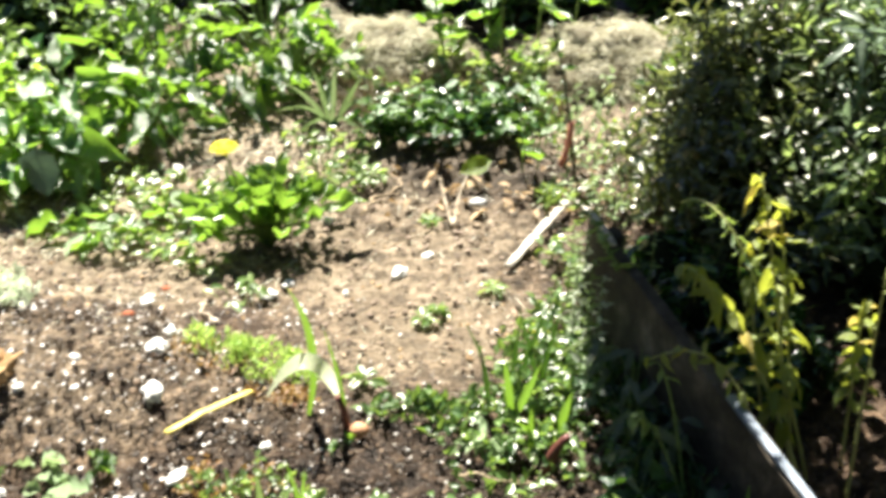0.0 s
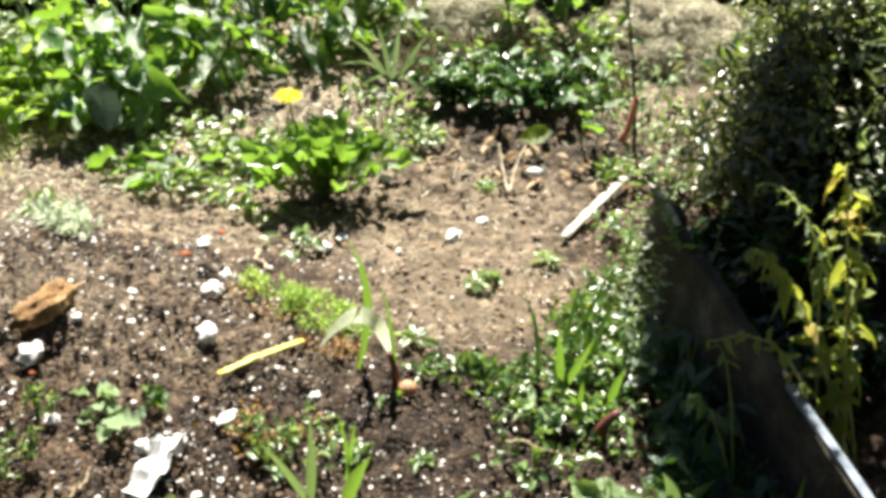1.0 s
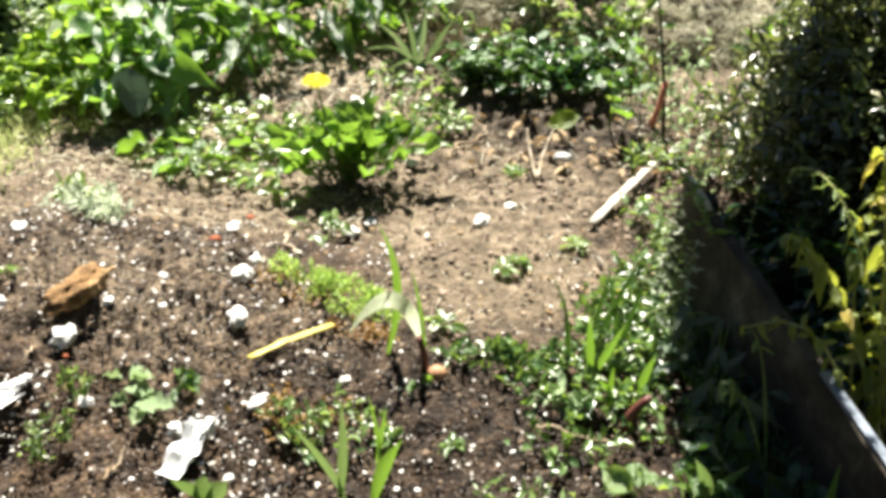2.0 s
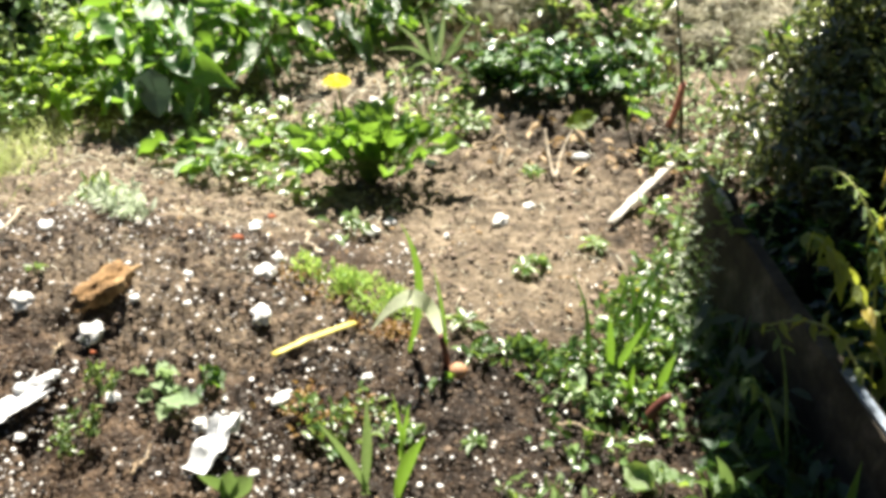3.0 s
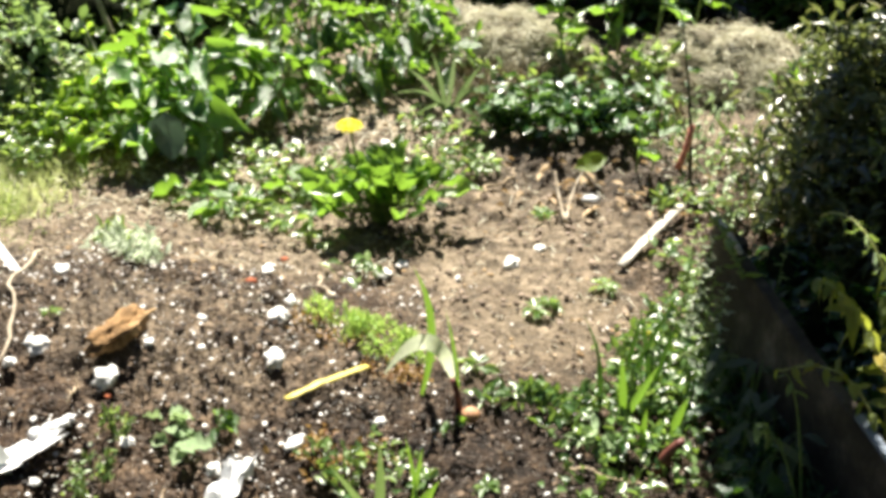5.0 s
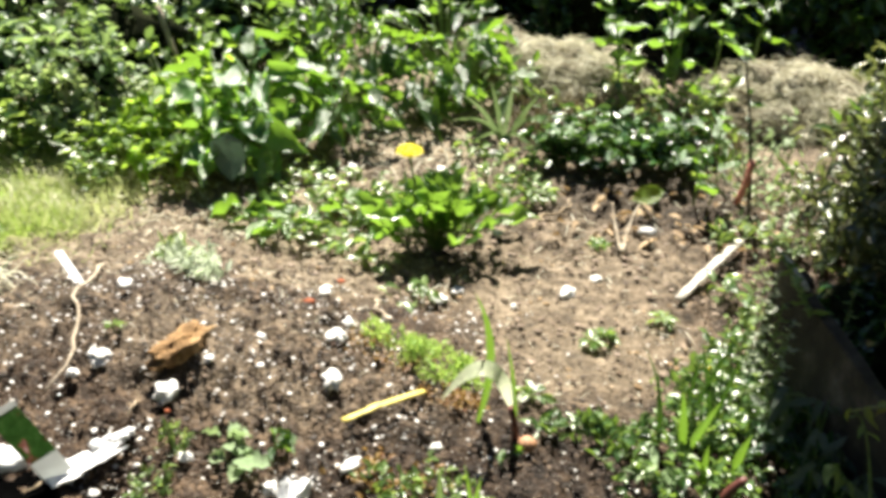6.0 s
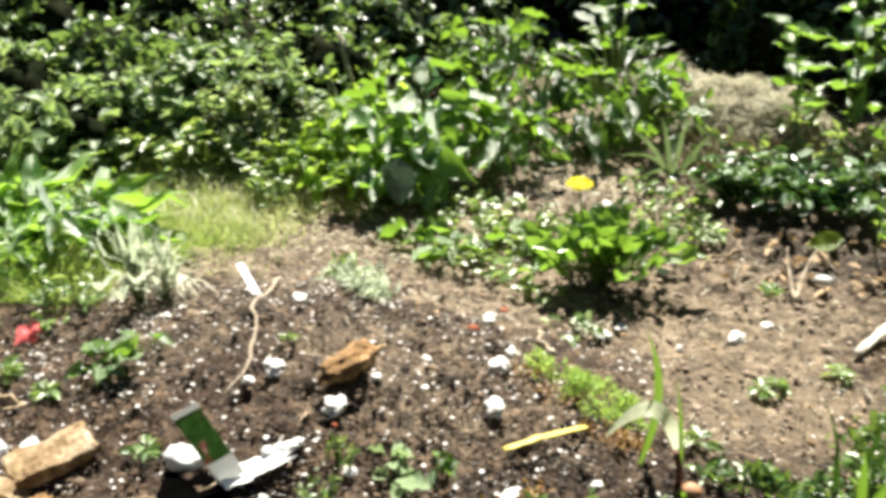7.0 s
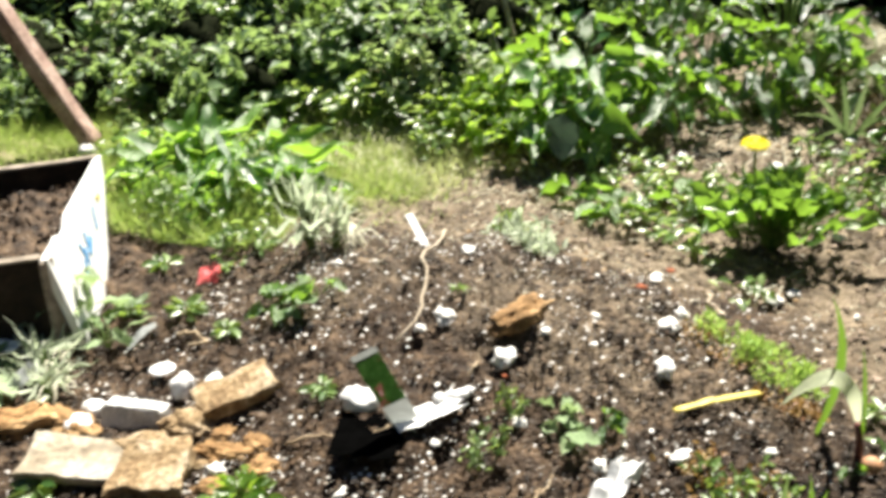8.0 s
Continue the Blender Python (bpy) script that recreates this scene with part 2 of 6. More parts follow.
GREY_PLASTIC = plain("clear_grey_plastic", (0.5, 0.52, 0.53), 0.25, 0.5, 0.1)
lets_light(GREY_PLASTIC, (0.66, 0.68, 0.66), 0.55)
PICTURE = label_mat()
PETAL = leaf_mat("yellow_petal", (0.85, 0.72, 0.006), (0.86, 0.78, 0.012), (0.9, 0.82, 0.01), 0.5, 0.35)
ORANGE = plain("orange_disc", (0.78, 0.55, 0.01), 0.7, 0.2, 0.3, 200)

L_CAL = leaf_mat("calendula_leaf", (0.022, 0.080, 0.018), (0.14, 0.25, 0.06), (0.36, 0.62, 0.05), 0.30, 0.40, spec=1.0)
L_BIG = leaf_mat("broad_leaf", (0.02, 0.08, 0.024), (0.11, 0.22, 0.065), (0.38, 0.66, 0.05), 0.29, 0.39, spec=1.0)
L_BROAD = leaf_mat("blue_green_broad_leaf", (0.03, 0.10, 0.035), (0.13, 0.23, 0.085), (0.40, 0.66, 0.05), 0.30, 0.42, spec=1.0)
L_MID = leaf_mat("mid_green_leaf", (0.018, 0.06, 0.02), (0.085, 0.17, 0.045), (0.34, 0.60, 0.035), 0.30, 0.40, spec=1.0)
# blue-green leaf darkened by the shade painted into it
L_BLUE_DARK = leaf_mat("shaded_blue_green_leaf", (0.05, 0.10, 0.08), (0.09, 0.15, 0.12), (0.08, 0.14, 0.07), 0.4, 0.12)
# brighter yellow-green leaf tone, with full sun put into the colour
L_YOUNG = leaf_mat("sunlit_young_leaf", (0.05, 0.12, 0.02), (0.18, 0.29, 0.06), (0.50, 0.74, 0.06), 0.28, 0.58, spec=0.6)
L_BERRY = leaf_mat("strawberry_leaf", (0.015, 0.055, 0.018), (0.14, 0.25, 0.10), (0.24, 0.42, 0.06), 0.36, 0.22, spec=0.6)
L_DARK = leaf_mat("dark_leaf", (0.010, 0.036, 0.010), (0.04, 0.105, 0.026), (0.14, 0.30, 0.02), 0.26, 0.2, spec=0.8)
L_SHRUB = leaf_mat("shrub_leaf", (0.016, 0.034, 0.014), (0.15, 0.18, 0.09), (0.34, 0.42, 0.09), 0.30, 0.26, spots=(0.2, 0.18, 0.06), spec=0.9)
# lit copy of L_SHRUB: sunlight on the leaves is put into the colour
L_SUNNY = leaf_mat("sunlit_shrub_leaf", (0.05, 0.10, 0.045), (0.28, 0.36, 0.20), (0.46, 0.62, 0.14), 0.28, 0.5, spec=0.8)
L_BLUE = leaf_mat("bluish_shrub_leaf", (0.08, 0.13, 0.09), (0.30, 0.36, 0.30), (0.28, 0.42, 0.18), 0.26, 0.3, spec=1.0)
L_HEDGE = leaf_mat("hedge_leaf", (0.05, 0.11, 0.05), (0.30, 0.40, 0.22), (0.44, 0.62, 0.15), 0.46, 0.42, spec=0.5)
# darker copy of L_HEDGE: the shade deeper in the thicket, as colour
L_SHADE_HEDGE = leaf_mat("shaded_hedge_leaf", (0.018, 0.055, 0.022), (0.13, 0.21, 0.09), (0.30, 0.46, 0.08), 0.36, 0.34, spec=0.7)
L_BRAMBLE = leaf_mat("pale_bramble_leaf", (0.12, 0.19, 0.07), (0.40, 0.48, 0.26), (0.52, 0.66, 0.2), 0.42, 0.45, spec=0.8)
L_LIME = leaf_mat("yellowing_leaf", (0.13, 0.19, 0.025), (0.32, 0.38, 0.08), (0.54, 0.58, 0.06), 0.38, 0.48, spots=(0.55, 0.40, 0.04), spec=0.8)
L_SILVER = leaf_mat("silver_leaf", (0.38, 0.45, 0.31), (0.72, 0.76, 0.64), (0.58, 0.68, 0.44), 0.5, 0.45)
L_WEED = leaf_mat("weed_leaf", (0.035, 0.10, 0.022), (0.24, 0.35, 0.12), (0.46, 0.62, 0.09), 0.34, 0.42, spec=1.0)
L_CHICK = leaf_mat("chickweed_leaf", (0.02, 0.07, 0.016), (0.17, 0.27, 0.085), (0.36, 0.54, 0.07), 0.32, 0.34, spec=1.0)
L_DUSTY = leaf_mat("dusty_leaf", (0.05, 0.075, 0.045), (0.18, 0.215, 0.14), (0.24, 0.32, 0.12), 0.5, 0.3)
L_DOCK = leaf_mat("dock_leaf", (0.05, 0.14, 0.03), (0.19, 0.33, 0.085), (0.46, 0.74, 0.07), 0.33, 0.48, spec=1.0)
L_PALE = leaf_mat("pale_leaf", (0.20, 0.30, 0.14), (0.38, 0.48, 0.28), (0.4, 0.55, 0.2), 0.5, 0.35)
L_MOSS = leaf_mat("moss", (0.20, 0.38, 0.07), (0.52, 0.66, 0.20), (0.55, 0.7, 0.14), 0.5, 0.45)
L_GRASS = leaf_mat("grass", (0.13, 0.24, 0.045), (0.38, 0.47, 0.16), (0.52, 0.67, 0.13), 0.55, 0.52, spots=(0.52, 0.48, 0.32))
L_DRYGRASS = leaf_mat("half_dry_grass", (0.20, 0.27, 0.09), (0.54, 0.53, 0.33), (0.62, 0.68, 0.26), 0.6, 0.5)
L_STRAP = leaf_mat("grey_green_strap", (0.10, 0.17, 0.07), (0.30, 0.37, 0.22), (0.34, 0.48, 0.16), 0.3, 0.3, spec=1.0)
L_BLADE = leaf_mat("sprout_blade", (0.10, 0.20, 0.05), (0.25, 0.36, 0.15), (0.34, 0.50, 0.12), 0.33, 0.3)
# whitish green: the sun's glare on the bent leaf is painted in
L_GLARE_BLADE = leaf_mat("glare_blade", (0.68, 0.75, 0.52), (0.84, 0.87, 0.72), (0.86, 0.9, 0.62), 0.4, 0.6)
L_RED = leaf_mat("reddish_leaf", (0.16, 0.07, 0.035), (0.32, 0.22, 0.07), (0.5, 0.3, 0.06), 0.45, 0.35)
L_DRY = leaf_mat("dry_leaf", (0.20, 0.12, 0.06), (0.45, 0.33, 0.19), (0.5, 0.34, 0.15), 0.7, 0.2)
STEM = plain("green_stem", (0.16, 0.24, 0.06), 0.5, 0.4, 0.2, 60)
DARK_STEM = plain("dark_stem", (0.06, 0.065, 0.03), 0.6, 0.3, 0.25, 60)
PALE_STEM = plain("pale_stem", (0.42, 0.46, 0.16), 0.5, 0.4, 0.15, 60)
SHEATH = plain("red_brown_sheath", (0.14, 0.045, 0.035), 0.5, 0.4, 0.2, 80)
BULB = plain("bulb_skin", (0.50, 0.27, 0.15), 0.6, 0.3, 0.25, 90)
# near-black tone that puts a shrub's inner shade into the colour
CORE = rough_stuff("inner_shade_dark", (0.006, 0.009, 0.004), (0.013, 0.017, 0.007), (0.025, 0.028, 0.012), 20, spec=0.05, rough=1.0, bump=1.0)


# ---- building ----
RNG = np.random.default_rng(7)


def mesh_of(name, verts, faces, smooth=True):
    me = bpy.data.meshes.new(name)
    me.from_pydata(verts.tolist() if hasattr(verts, "tolist") else verts, [], faces.tolist() if hasattr(faces, "tolist") else faces)
    if smooth:
        me.polygons.foreach_set("use_smooth", np.ones(len(me.polygons), bool))
    return me


def part(name, mesh, mat, parent=None, label="", kind=""):
    """One mesh object under a thing, or a thing of its own."""
    if isinstance(mesh, bmesh.types.BMesh):
        me = bpy.data.meshes.new(name)
        mesh.to_mesh(me)
        mesh.free()
        mesh = me
    if not mesh.materials:
        mesh.materials.append(mat)
    ob = new(name, mesh)
    if parent is not None:
        ob.parent = parent
    return tagged(ob, label, "", "", kind)


def thing(name, place, label, category, group=""):
    ob = new(name)
    ob.location, ob.empty_display_size = place, 0.05
    return tagged(ob, label, category, group)


def height(x, y):
    """The lie of the bed: a low mound, a hollow by the stones, a rise to the back."""
    def hill(a, b, sx, sy):
        return np.exp(-((x - a) / sx) ** 2 - ((y - b) / sy) ** 2)
    u = np.clip((y - 2.1) / 0.8, 0, 1)
    return (-0.056 + 0.155 * hill(-0.70, 1.48, 0.40, 0.36) + 0.03 * hill(-0.28, 1.45, 0.25, 0.25)
            - 0.05 * hill(-1.15, 1.15, 0.3, 0.22) + 0.07 * u * u * (3 - 2 * u))


def on(x, y, up=0.0):
    return (x, y, float(height(x, y)) + up)


def profile(shape, u):
    s = np.sin(np.pi * u)
    if shape == "oval":
        return np.clip(s, 0, 1) ** 0.8
    if shape == "spoon":
        return 0.92 * np.clip(np.sin(np.pi * u ** 2.1), 0, 1) ** 0.55 + 0.14 * (1 - u)
    if shape == "lance":
        return np.clip(np.sin(np.pi * u ** 0.75), 0, 1) ** 1.2
    if shape == "blade":
        return (1 - u ** 3) * (0.8 + 0.3 * np.sin(np.pi * u))
    if shape == "round":
        return np.sqrt(np.clip(1 - (2 * u - 1) ** 2, 0, 1))
    if shape == "heart":
        return np.clip(np.sin(np.pi * u ** 0.6), 0, 1) ** 0.7
    if shape == "jag":
        return np.clip(np.sin(np.pi * u ** 0.7), 0, 1) ** 0.8 * (1 + 0.28 * np.sin(u * 21))
    return s


def leaf_shape(shape, segs=5, fold=0.25, droop=0.35, wave=0.05):
    """Vertices (across, along, bend up by the length, fold up by the width) of a leaf 1 long and 1 wide, and its faces."""
    u = np.linspace(0, 1, segs + 1)
    w = profile(shape, u) / 2
    rows = []
    for i, a in enumerate(u):
        z = -droop * a * a + wave * math.sin(a * 9)
        y = a - 0.25 * droop * droop * a * a
        for k in (-1, 0, 1):
            rows.append((k * w[i], y, z, abs(k) * fold * w[i] * 2 + k * wave * math.sin(a * 13 + 1)))
    faces = [(3 * i + k, 3 * i + k + 1, 3 * i + k + 4, 3 * i + k + 3) for i in range(segs) for k in (0, 1)]
    return np.array(rows), np.array(faces)


def unit(v):
    return v / np.maximum(np.linalg.norm(v, axis=-1, keepdims=True), 1e-9)


def frames_of(way, up):
    y = unit(way)
    x = unit(np.cross(y, up))
    return x, y, np.cross(x, y)


def joined_leaves(P, way, up, L, W, shape="oval", segs=4, fold=0.4, droop=0.35, wave=0.05):
    """Many leaves as one vertex and face list."""
    t, f = leaf_shape(shape, segs, fold, droop, wave)
    x, y, z = frames_of(way, up)
    L, W = np.broadcast_to(L, len(P)), np.broadcast_to(W, len(P))
    bend = RNG.uniform(0.3, 1.7, len(P))
    v = (P[:, None] + x[:, None] * (t[None, :, 0:1] * W[:, None, None])
         + y[:, None] * (t[None, :, 1:2] * L[:, None, None]) + z[:, None] * (t[None, :, 2:3] * (L * bend)[:, None, None] + t[None, :, 3:4] * W[:, None, None]))
    faces = f[None] + (np.arange(len(P)) * len(t))[:, None, None]
    return v.reshape(-1, 3), faces.reshape(-1, 4)


def tube(points, radii, sides=6):
    pts = np.array(points, float)
    r = np.broadcast_to(radii, len(pts))
    way = unit(np.gradient(pts, axis=0))
    ref = np.array([0.31, 0.17, 0.93]) if abs(way[0, 2]) < 0.8 else np.array([0.9, 0.3, 0.1])
    x = unit(np.cross(way, ref))
    y = np.cross(way, x)
    a = np.linspace(0, 2 * np.pi, sides, endpoint=False)
    v = pts[:, None] + r[:, None, None] * (x[:, None] * np.cos(a)[None, :, None] + y[:, None] * np.sin(a)[None, :, None])
    n = len(pts)
    f = [(i * sides + k, i * sides + (k + 1) % sides, (i + 1) * sides + (k + 1) % sides, (i + 1) * sides + k)
         for i in range(n - 1) for k in range(sides)]
    f += [tuple(range(sides))[::-1], tuple((n - 1) * sides + k for k in range(sides))]
    return v.reshape(-1, 3), f


def merged(pieces):
    vs, fs, n = [], [], 0
    for v, f in pieces:
        vs.append(np.asarray(v))
        fs += [tuple(int(q) + n for q in k) for k in f]
        n += len(v)
    return np.concatenate(vs), fs


def curve_points(a, b, c, n=7):
    """A smooth way from a to c, drawn towards b."""
    u = np.linspace(0, 1, n)[:, None]
    a, b, c = (np.array(q, float) for q in (a, b, c))
    return (1 - u) ** 2 * a + 2 * u * (1 - u) * b + u * u * c


def spread(n, tilt_low, tilt_high, turn=None):
    """Random ways: tilt in degrees from upright."""
    a = RNG.uniform(0, 2 * np.pi, n) if turn is None else np.array(turn)
    t = np.radians(RNG.uniform(tilt_low, tilt_high, n))
    return np.stack([np.cos(a) * np.sin(t), np.sin(a) * np.sin(t), np.cos(t)], 1)


LEAF_BANK = {}


def single_leaves(name, parent, P, way, up, L, W, mat, shape="oval", segs=6, droop=0.35, fold=0.4):
    """Leaves that can be told apart: objects of their own on a few shared meshes."""
    L, W = np.broadcast_to(L, len(P)), np.broadcast_to(W, len(P))
    slim = round(float(np.mean(W / L)), 2)
    key = (shape, mat.name, droop, segs, slim)
    if key not in LEAF_BANK:
        bank = []
        for k in range(4):
            v, f = leaf_shape(shape, segs, fold * (0.4 + 0.5 * k), droop * (0.35 + 0.5 * k), 0.04 + 0.035 * k)
            me = mesh_of(name, np.column_stack([v[:, 0], v[:, 1], v[:, 2] + slim * v[:, 3]]), f)
            me.materials.append(mat)
            bank.append(me)
        LEAF_BANK[key] = bank
    x, y, z = frames_of(way, up)
    for i in range(len(P)):
        ob = new(name, LEAF_BANK[key][int(RNG.integers(4))])
        ob.parent = parent
        m = Matrix.Identity(4)
        for r in range(3):
            m[r][0], m[r][1], m[r][2], m[r][3] = x[i, r] * W[i], y[i, r] * L[i], z[i, r] * L[i], P[i, r]
        ob.matrix_basis = m


def lump(bm_seed, sx, sy, sz, rough=0.25, level=2, flat=0.0, scale=1.6):
    """An uneven solid, flattened below."""
    bm = bmesh.new()
    bmesh.ops.create_icosphere(bm, subdivisions=level, radius=1)
    off = Vector((bm_seed * 3.7, bm_seed * 1.3, bm_seed * 7.1))
    for v in bm.verts:
        n = noise.fractal(v.co * scale + off, 0.9, 2.0, 4)
        v.co *= 1 + rough * n
        if flat and v.co.z < -flat:
            v.co.z = -flat
        v.co = Vector((v.co.x * sx, v.co.y * sy, v.co.z * sz))
    for f in bm.faces:
        f.smooth = level > 1
    return bm


def slab(seed, lx, ly, lz, cuts=5, rough=0.012):
    """A broken flat stone: a block with wandering edges and worn arrises."""
    bm = bmesh.new()
    bmesh.ops.create_cube(bm, size=1)
    bmesh.ops.subdivide_edges(bm, edges=bm.edges[:], cuts=cuts, use_grid_fill=True)
    off = Vector((seed * 5.1, seed * 2.3, seed * 1.9))
    for v in bm.verts:
        rim = max(abs(v.co.x), abs(v.co.y)) > 0.49 and abs(v.co.z) > 0.49
        v.co = Vector((v.co.x * lx, v.co.y * ly, v.co.z * lz))
        if rim:
            v.co *= 0.955
        n = noise.noise_vector(v.co * 14 + off) * rough + noise.noise_vector(v.co * 45 + off) * rough * 0.35
        v.co += Vector((n.x * 1.6, n.y * 1.6, n.z * 0.7))
    return bm


def board(lx, ly, lz, seed=0, rough=0.002):
    """A plank with eased, slightly uneven edges."""
    bm = bmesh.new()
    bmesh.ops.create_cube(bm, size=1)
    for v in bm.verts:
        v.co = Vector((v.co.x * lx, v.co.y * ly, v.co.z * lz))
    bmesh.ops.bevel(bm, geom=bm.edges[:], offset=min(lx, ly, lz) * 0.18, segments=2, affect="EDGES", profile=0.6)
    long_edges = [e for e in bm.edges if e.calc_length() > max(lx, ly, lz) * 0.6]
    bmesh.ops.subdivide_edges(bm, edges=long_edges, cuts=14)
    for v in bm.verts:
        v.co += noise.noise_vector(v.co * 9 + Vector((seed, 0, 0))) * rough
    return bm


# ---- ground ----
def axis(lo, hi, step, far):
    core = np.arange(lo, hi + step / 2, step)
    grow = step * 1.35 ** np.arange(1, 60)
    out = np.cumsum(grow)
    out = out[out < far]
    return np.concatenate([(lo - out)[::-1], core, hi + out])


def build_ground():
    xs, ys = axis(-1.75, 0.9, 0.0072, 90), axis(0.76, 2.6, 0.0072, 90)
    X, Y = np.meshgrid(xs, ys)
    Z = height(X, Y)
    flat = np.stack([X.ravel(), Y.ravel()], 1)
    near = (np.abs(flat[:, 0] + 0.4) < 2.4) & (np.abs(flat[:, 1] - 1.9) < 1.8)
    z = Z.ravel().copy()
    for i in np.nonzero(near)[0]:
        x, y = flat[i]
        tread = math.exp(-((x - 0.16) / 0.3) ** 2 - ((y - 1.75) / 0.38) ** 2)
        p = Vector((x, y, 0.3))
        k = noise.fractal(p * 9, 0.8, 2.1, 3) * 0.013 + noise.turbulence(p * 30, 5, False) * 0.019 - 0.012 + noise.fractal(p * 70, 0.9, 2.0, 3) * 0.003
        k += max(0.0, noise.noise(p * 21 + Vector((5, 1, 2))) - 0.2) * 0.022
        k -= max(0.0, noise.noise(p * 11 + Vector((9, 3, 2))) - 0.3) * 0.06
        z[i] += k * (1.05 - 0.7 * tread)
    nx, ny = len(xs), len(ys)
    i = np.arange(nx * ny).reshape(ny, nx)
    faces = np.stack([i[:-1, :-1], i[:-1, 1:], i[1:, 1:], i[1:, :-1]], -1).reshape(-1, 4)
    ob = part("ground", mesh_of("ground", np.stack([flat[:, 0], flat[:, 1], z], 1), faces), SOIL)
    tagged(ob, "crumbly dark brown garden soil, pale and dry where trodden", "soil", "", "structure")


build_ground()


def scatter_clods(name, n, area, sizes, mat, label, parent_kind="stuff", keep=None, level=1, squash=0.6, pool=10, wild=0.7):
    """Small loose lumps strewn on the bed, as one object."""
    shapes = []
    for k in range(pool):
        bm = lump(k + 3, 1, 1, squash, wild, level, scale=1.3)
        bm.verts.ensure_lookup_table()
        shapes.append((np.array([v.co[:] for v in bm.verts]), np.array([[v.index for v in f.verts] for f in bm.faces])))
        bm.free()
    vs, fs, count = [], [], 0
    for _ in range(n):
        x, y = RNG.uniform(area[0], area[1]), RNG.uniform(area[2], area[3])
        if keep and RNG.random() > keep(x, y):
            continue
        s = sizes[0] + (sizes[1] - sizes[0]) * RNG.random() ** 4
        v, f = shapes[int(RNG.integers(pool))]
        a = RNG.uniform(0, 6.28)
        c, q = math.cos(a), math.sin(a)
        w = v * s * RNG.uniform(0.7, 1.3, 3)
        w = np.stack([w[:, 0] * c - w[:, 1] * q, w[:, 0] * q + w[:, 1] * c, w[:, 2]], 1) + np.array(on(x, y, s * 0.08))
        vs.append(w)
        fs.append(f + count)
        count += len(v)
    ob = part(name, mesh_of(name, np.concatenate(vs), np.concatenate(fs), level > 1), mat)
    return tagged(ob, label, name.replace("_", " "), "", parent_kind)


def in_path(x, y):
    return math.exp(-((x - 0.16) / 0.33) ** 2 - ((y - 1.78) / 0.42) ** 2)


scatter_clods("soil_clods", 15000, (-1.6, 0.9, 0.75, 2.6), (0.002, 0.0075), CLOD, "loose crumbs and clods of dark garden soil", keep=lambda x, y: (1 - 0.97 * min(1, 1.3 * in_path(x, y))) * (1.0 if y < 1.68 else 0.22))
scatter_clods("soil_crumbs", 26000, (-1.5, 0.75, 0.78, 2.1), (0.0013, 0.0048), CLOD, "fine dark crumbs of compost covering the bed", keep=lambda x, y: (1 - 0.9 * min(1, 1.2 * in_path(x, y))) * (1.0 if y < 1.68 else 0.22))
scatter_clods("dry_soil_crumbs", 9000, (-1.4, 0.8, 1.4, 2.9), (0.0014, 0.008), DRY_CLOD, "pale dry crumbs of soil on the trodden bed",
              keep=lambda x, y: min(1, in_path(x, y) + 0.75 * (y > 1.75) * (x < 0.1 or y < 2.12)))
scatter_clods("perlite_grains", 13000, (-1.35, 0.45, 0.75, 1.78), (0.0008, 0.0046), GRAINS, "white grains of perlite mixed into the soil",
              keep=lambda x, y: (1 - 0.85 * in_path(x, y)) * (1 if x < 0.1 else 0.5) * min(1.0, max(0.12, 0.55 + 1.6 * noise.noise(Vector((x * 9, y * 9, 5.0))))))
scatter_clods("pale_pebbles", 420, (-1.3, 0.7, 1.5, 2.9), (0.003, 0.009), PALE_STONE, "small pale pebbles lying on dry soil")


# ---- plants ----
def leafy_plant(place, label, category, n, L, W, tilt, rise, radius, mat, shape="spoon", name="leaf", stalks=True, thing_name="plant",
                group="", droop=0.35, stalk_mat=None, single=True, flatten=0.35, turmoil=0.35, lowest=0.25):
    """A clump of stalked leaves from one root: tilt in degrees from upright, rise and radius of the stalk tops."""
    root = thing(thing_name, place, label, category, group)
    way = spread(n, *tilt)
    reach = RNG.uniform(0.15, 1.0, n)[:, None]
    top = np.stack([way[:, 0], way[:, 1], np.zeros(n)], 1) * radius * reach
    top[:, 2] = rise * RNG.uniform(lowest, 1.0, n) * (1.1 - 0.45 * reach[:, 0])
    out = unit(np.stack([way[:, 0], way[:, 1], way[:, 2] * (1 - flatten)], 1))
    up = np.stack([way[:, 0] * 0.15, way[:, 1] * 0.15 - 0.1, np.ones(n)], 1) + RNG.normal(0, turmoil, (n, 3))
    ls = RNG.uniform(0.6, 1.2, n) * L
    ws = ls * (W / L) * RNG.uniform(0.8, 1.2, n)
    if stalks:
        pieces = [tube(curve_points((0, 0, -0.02), (top[i, 0] * 0.3, top[i, 1] * 0.3, top[i, 2] * 0.8), top[i], 5), np.linspace(1, 0.6, 5) * L * 0.028, 5)
                  for i in range(n)]
        if single:
            for v, f in pieces:
                part("stalk", mesh_of("stalk", v, f), stalk_mat or STEM, root)
        else:
            part("stalk_work", mesh_of("stalk_work", *merged(pieces)), stalk_mat or STEM, root, kind="stuff")
    if single:
        single_leaves(name, root, top, out, up, ls, ws, mat, shape, droop=droop)
    else:
        part("foliage", mesh_of("foliage", *joined_leaves(top, out, up, ls, ws, shape, 4, droop=droop)), mat, root, kind="stuff")
    return root


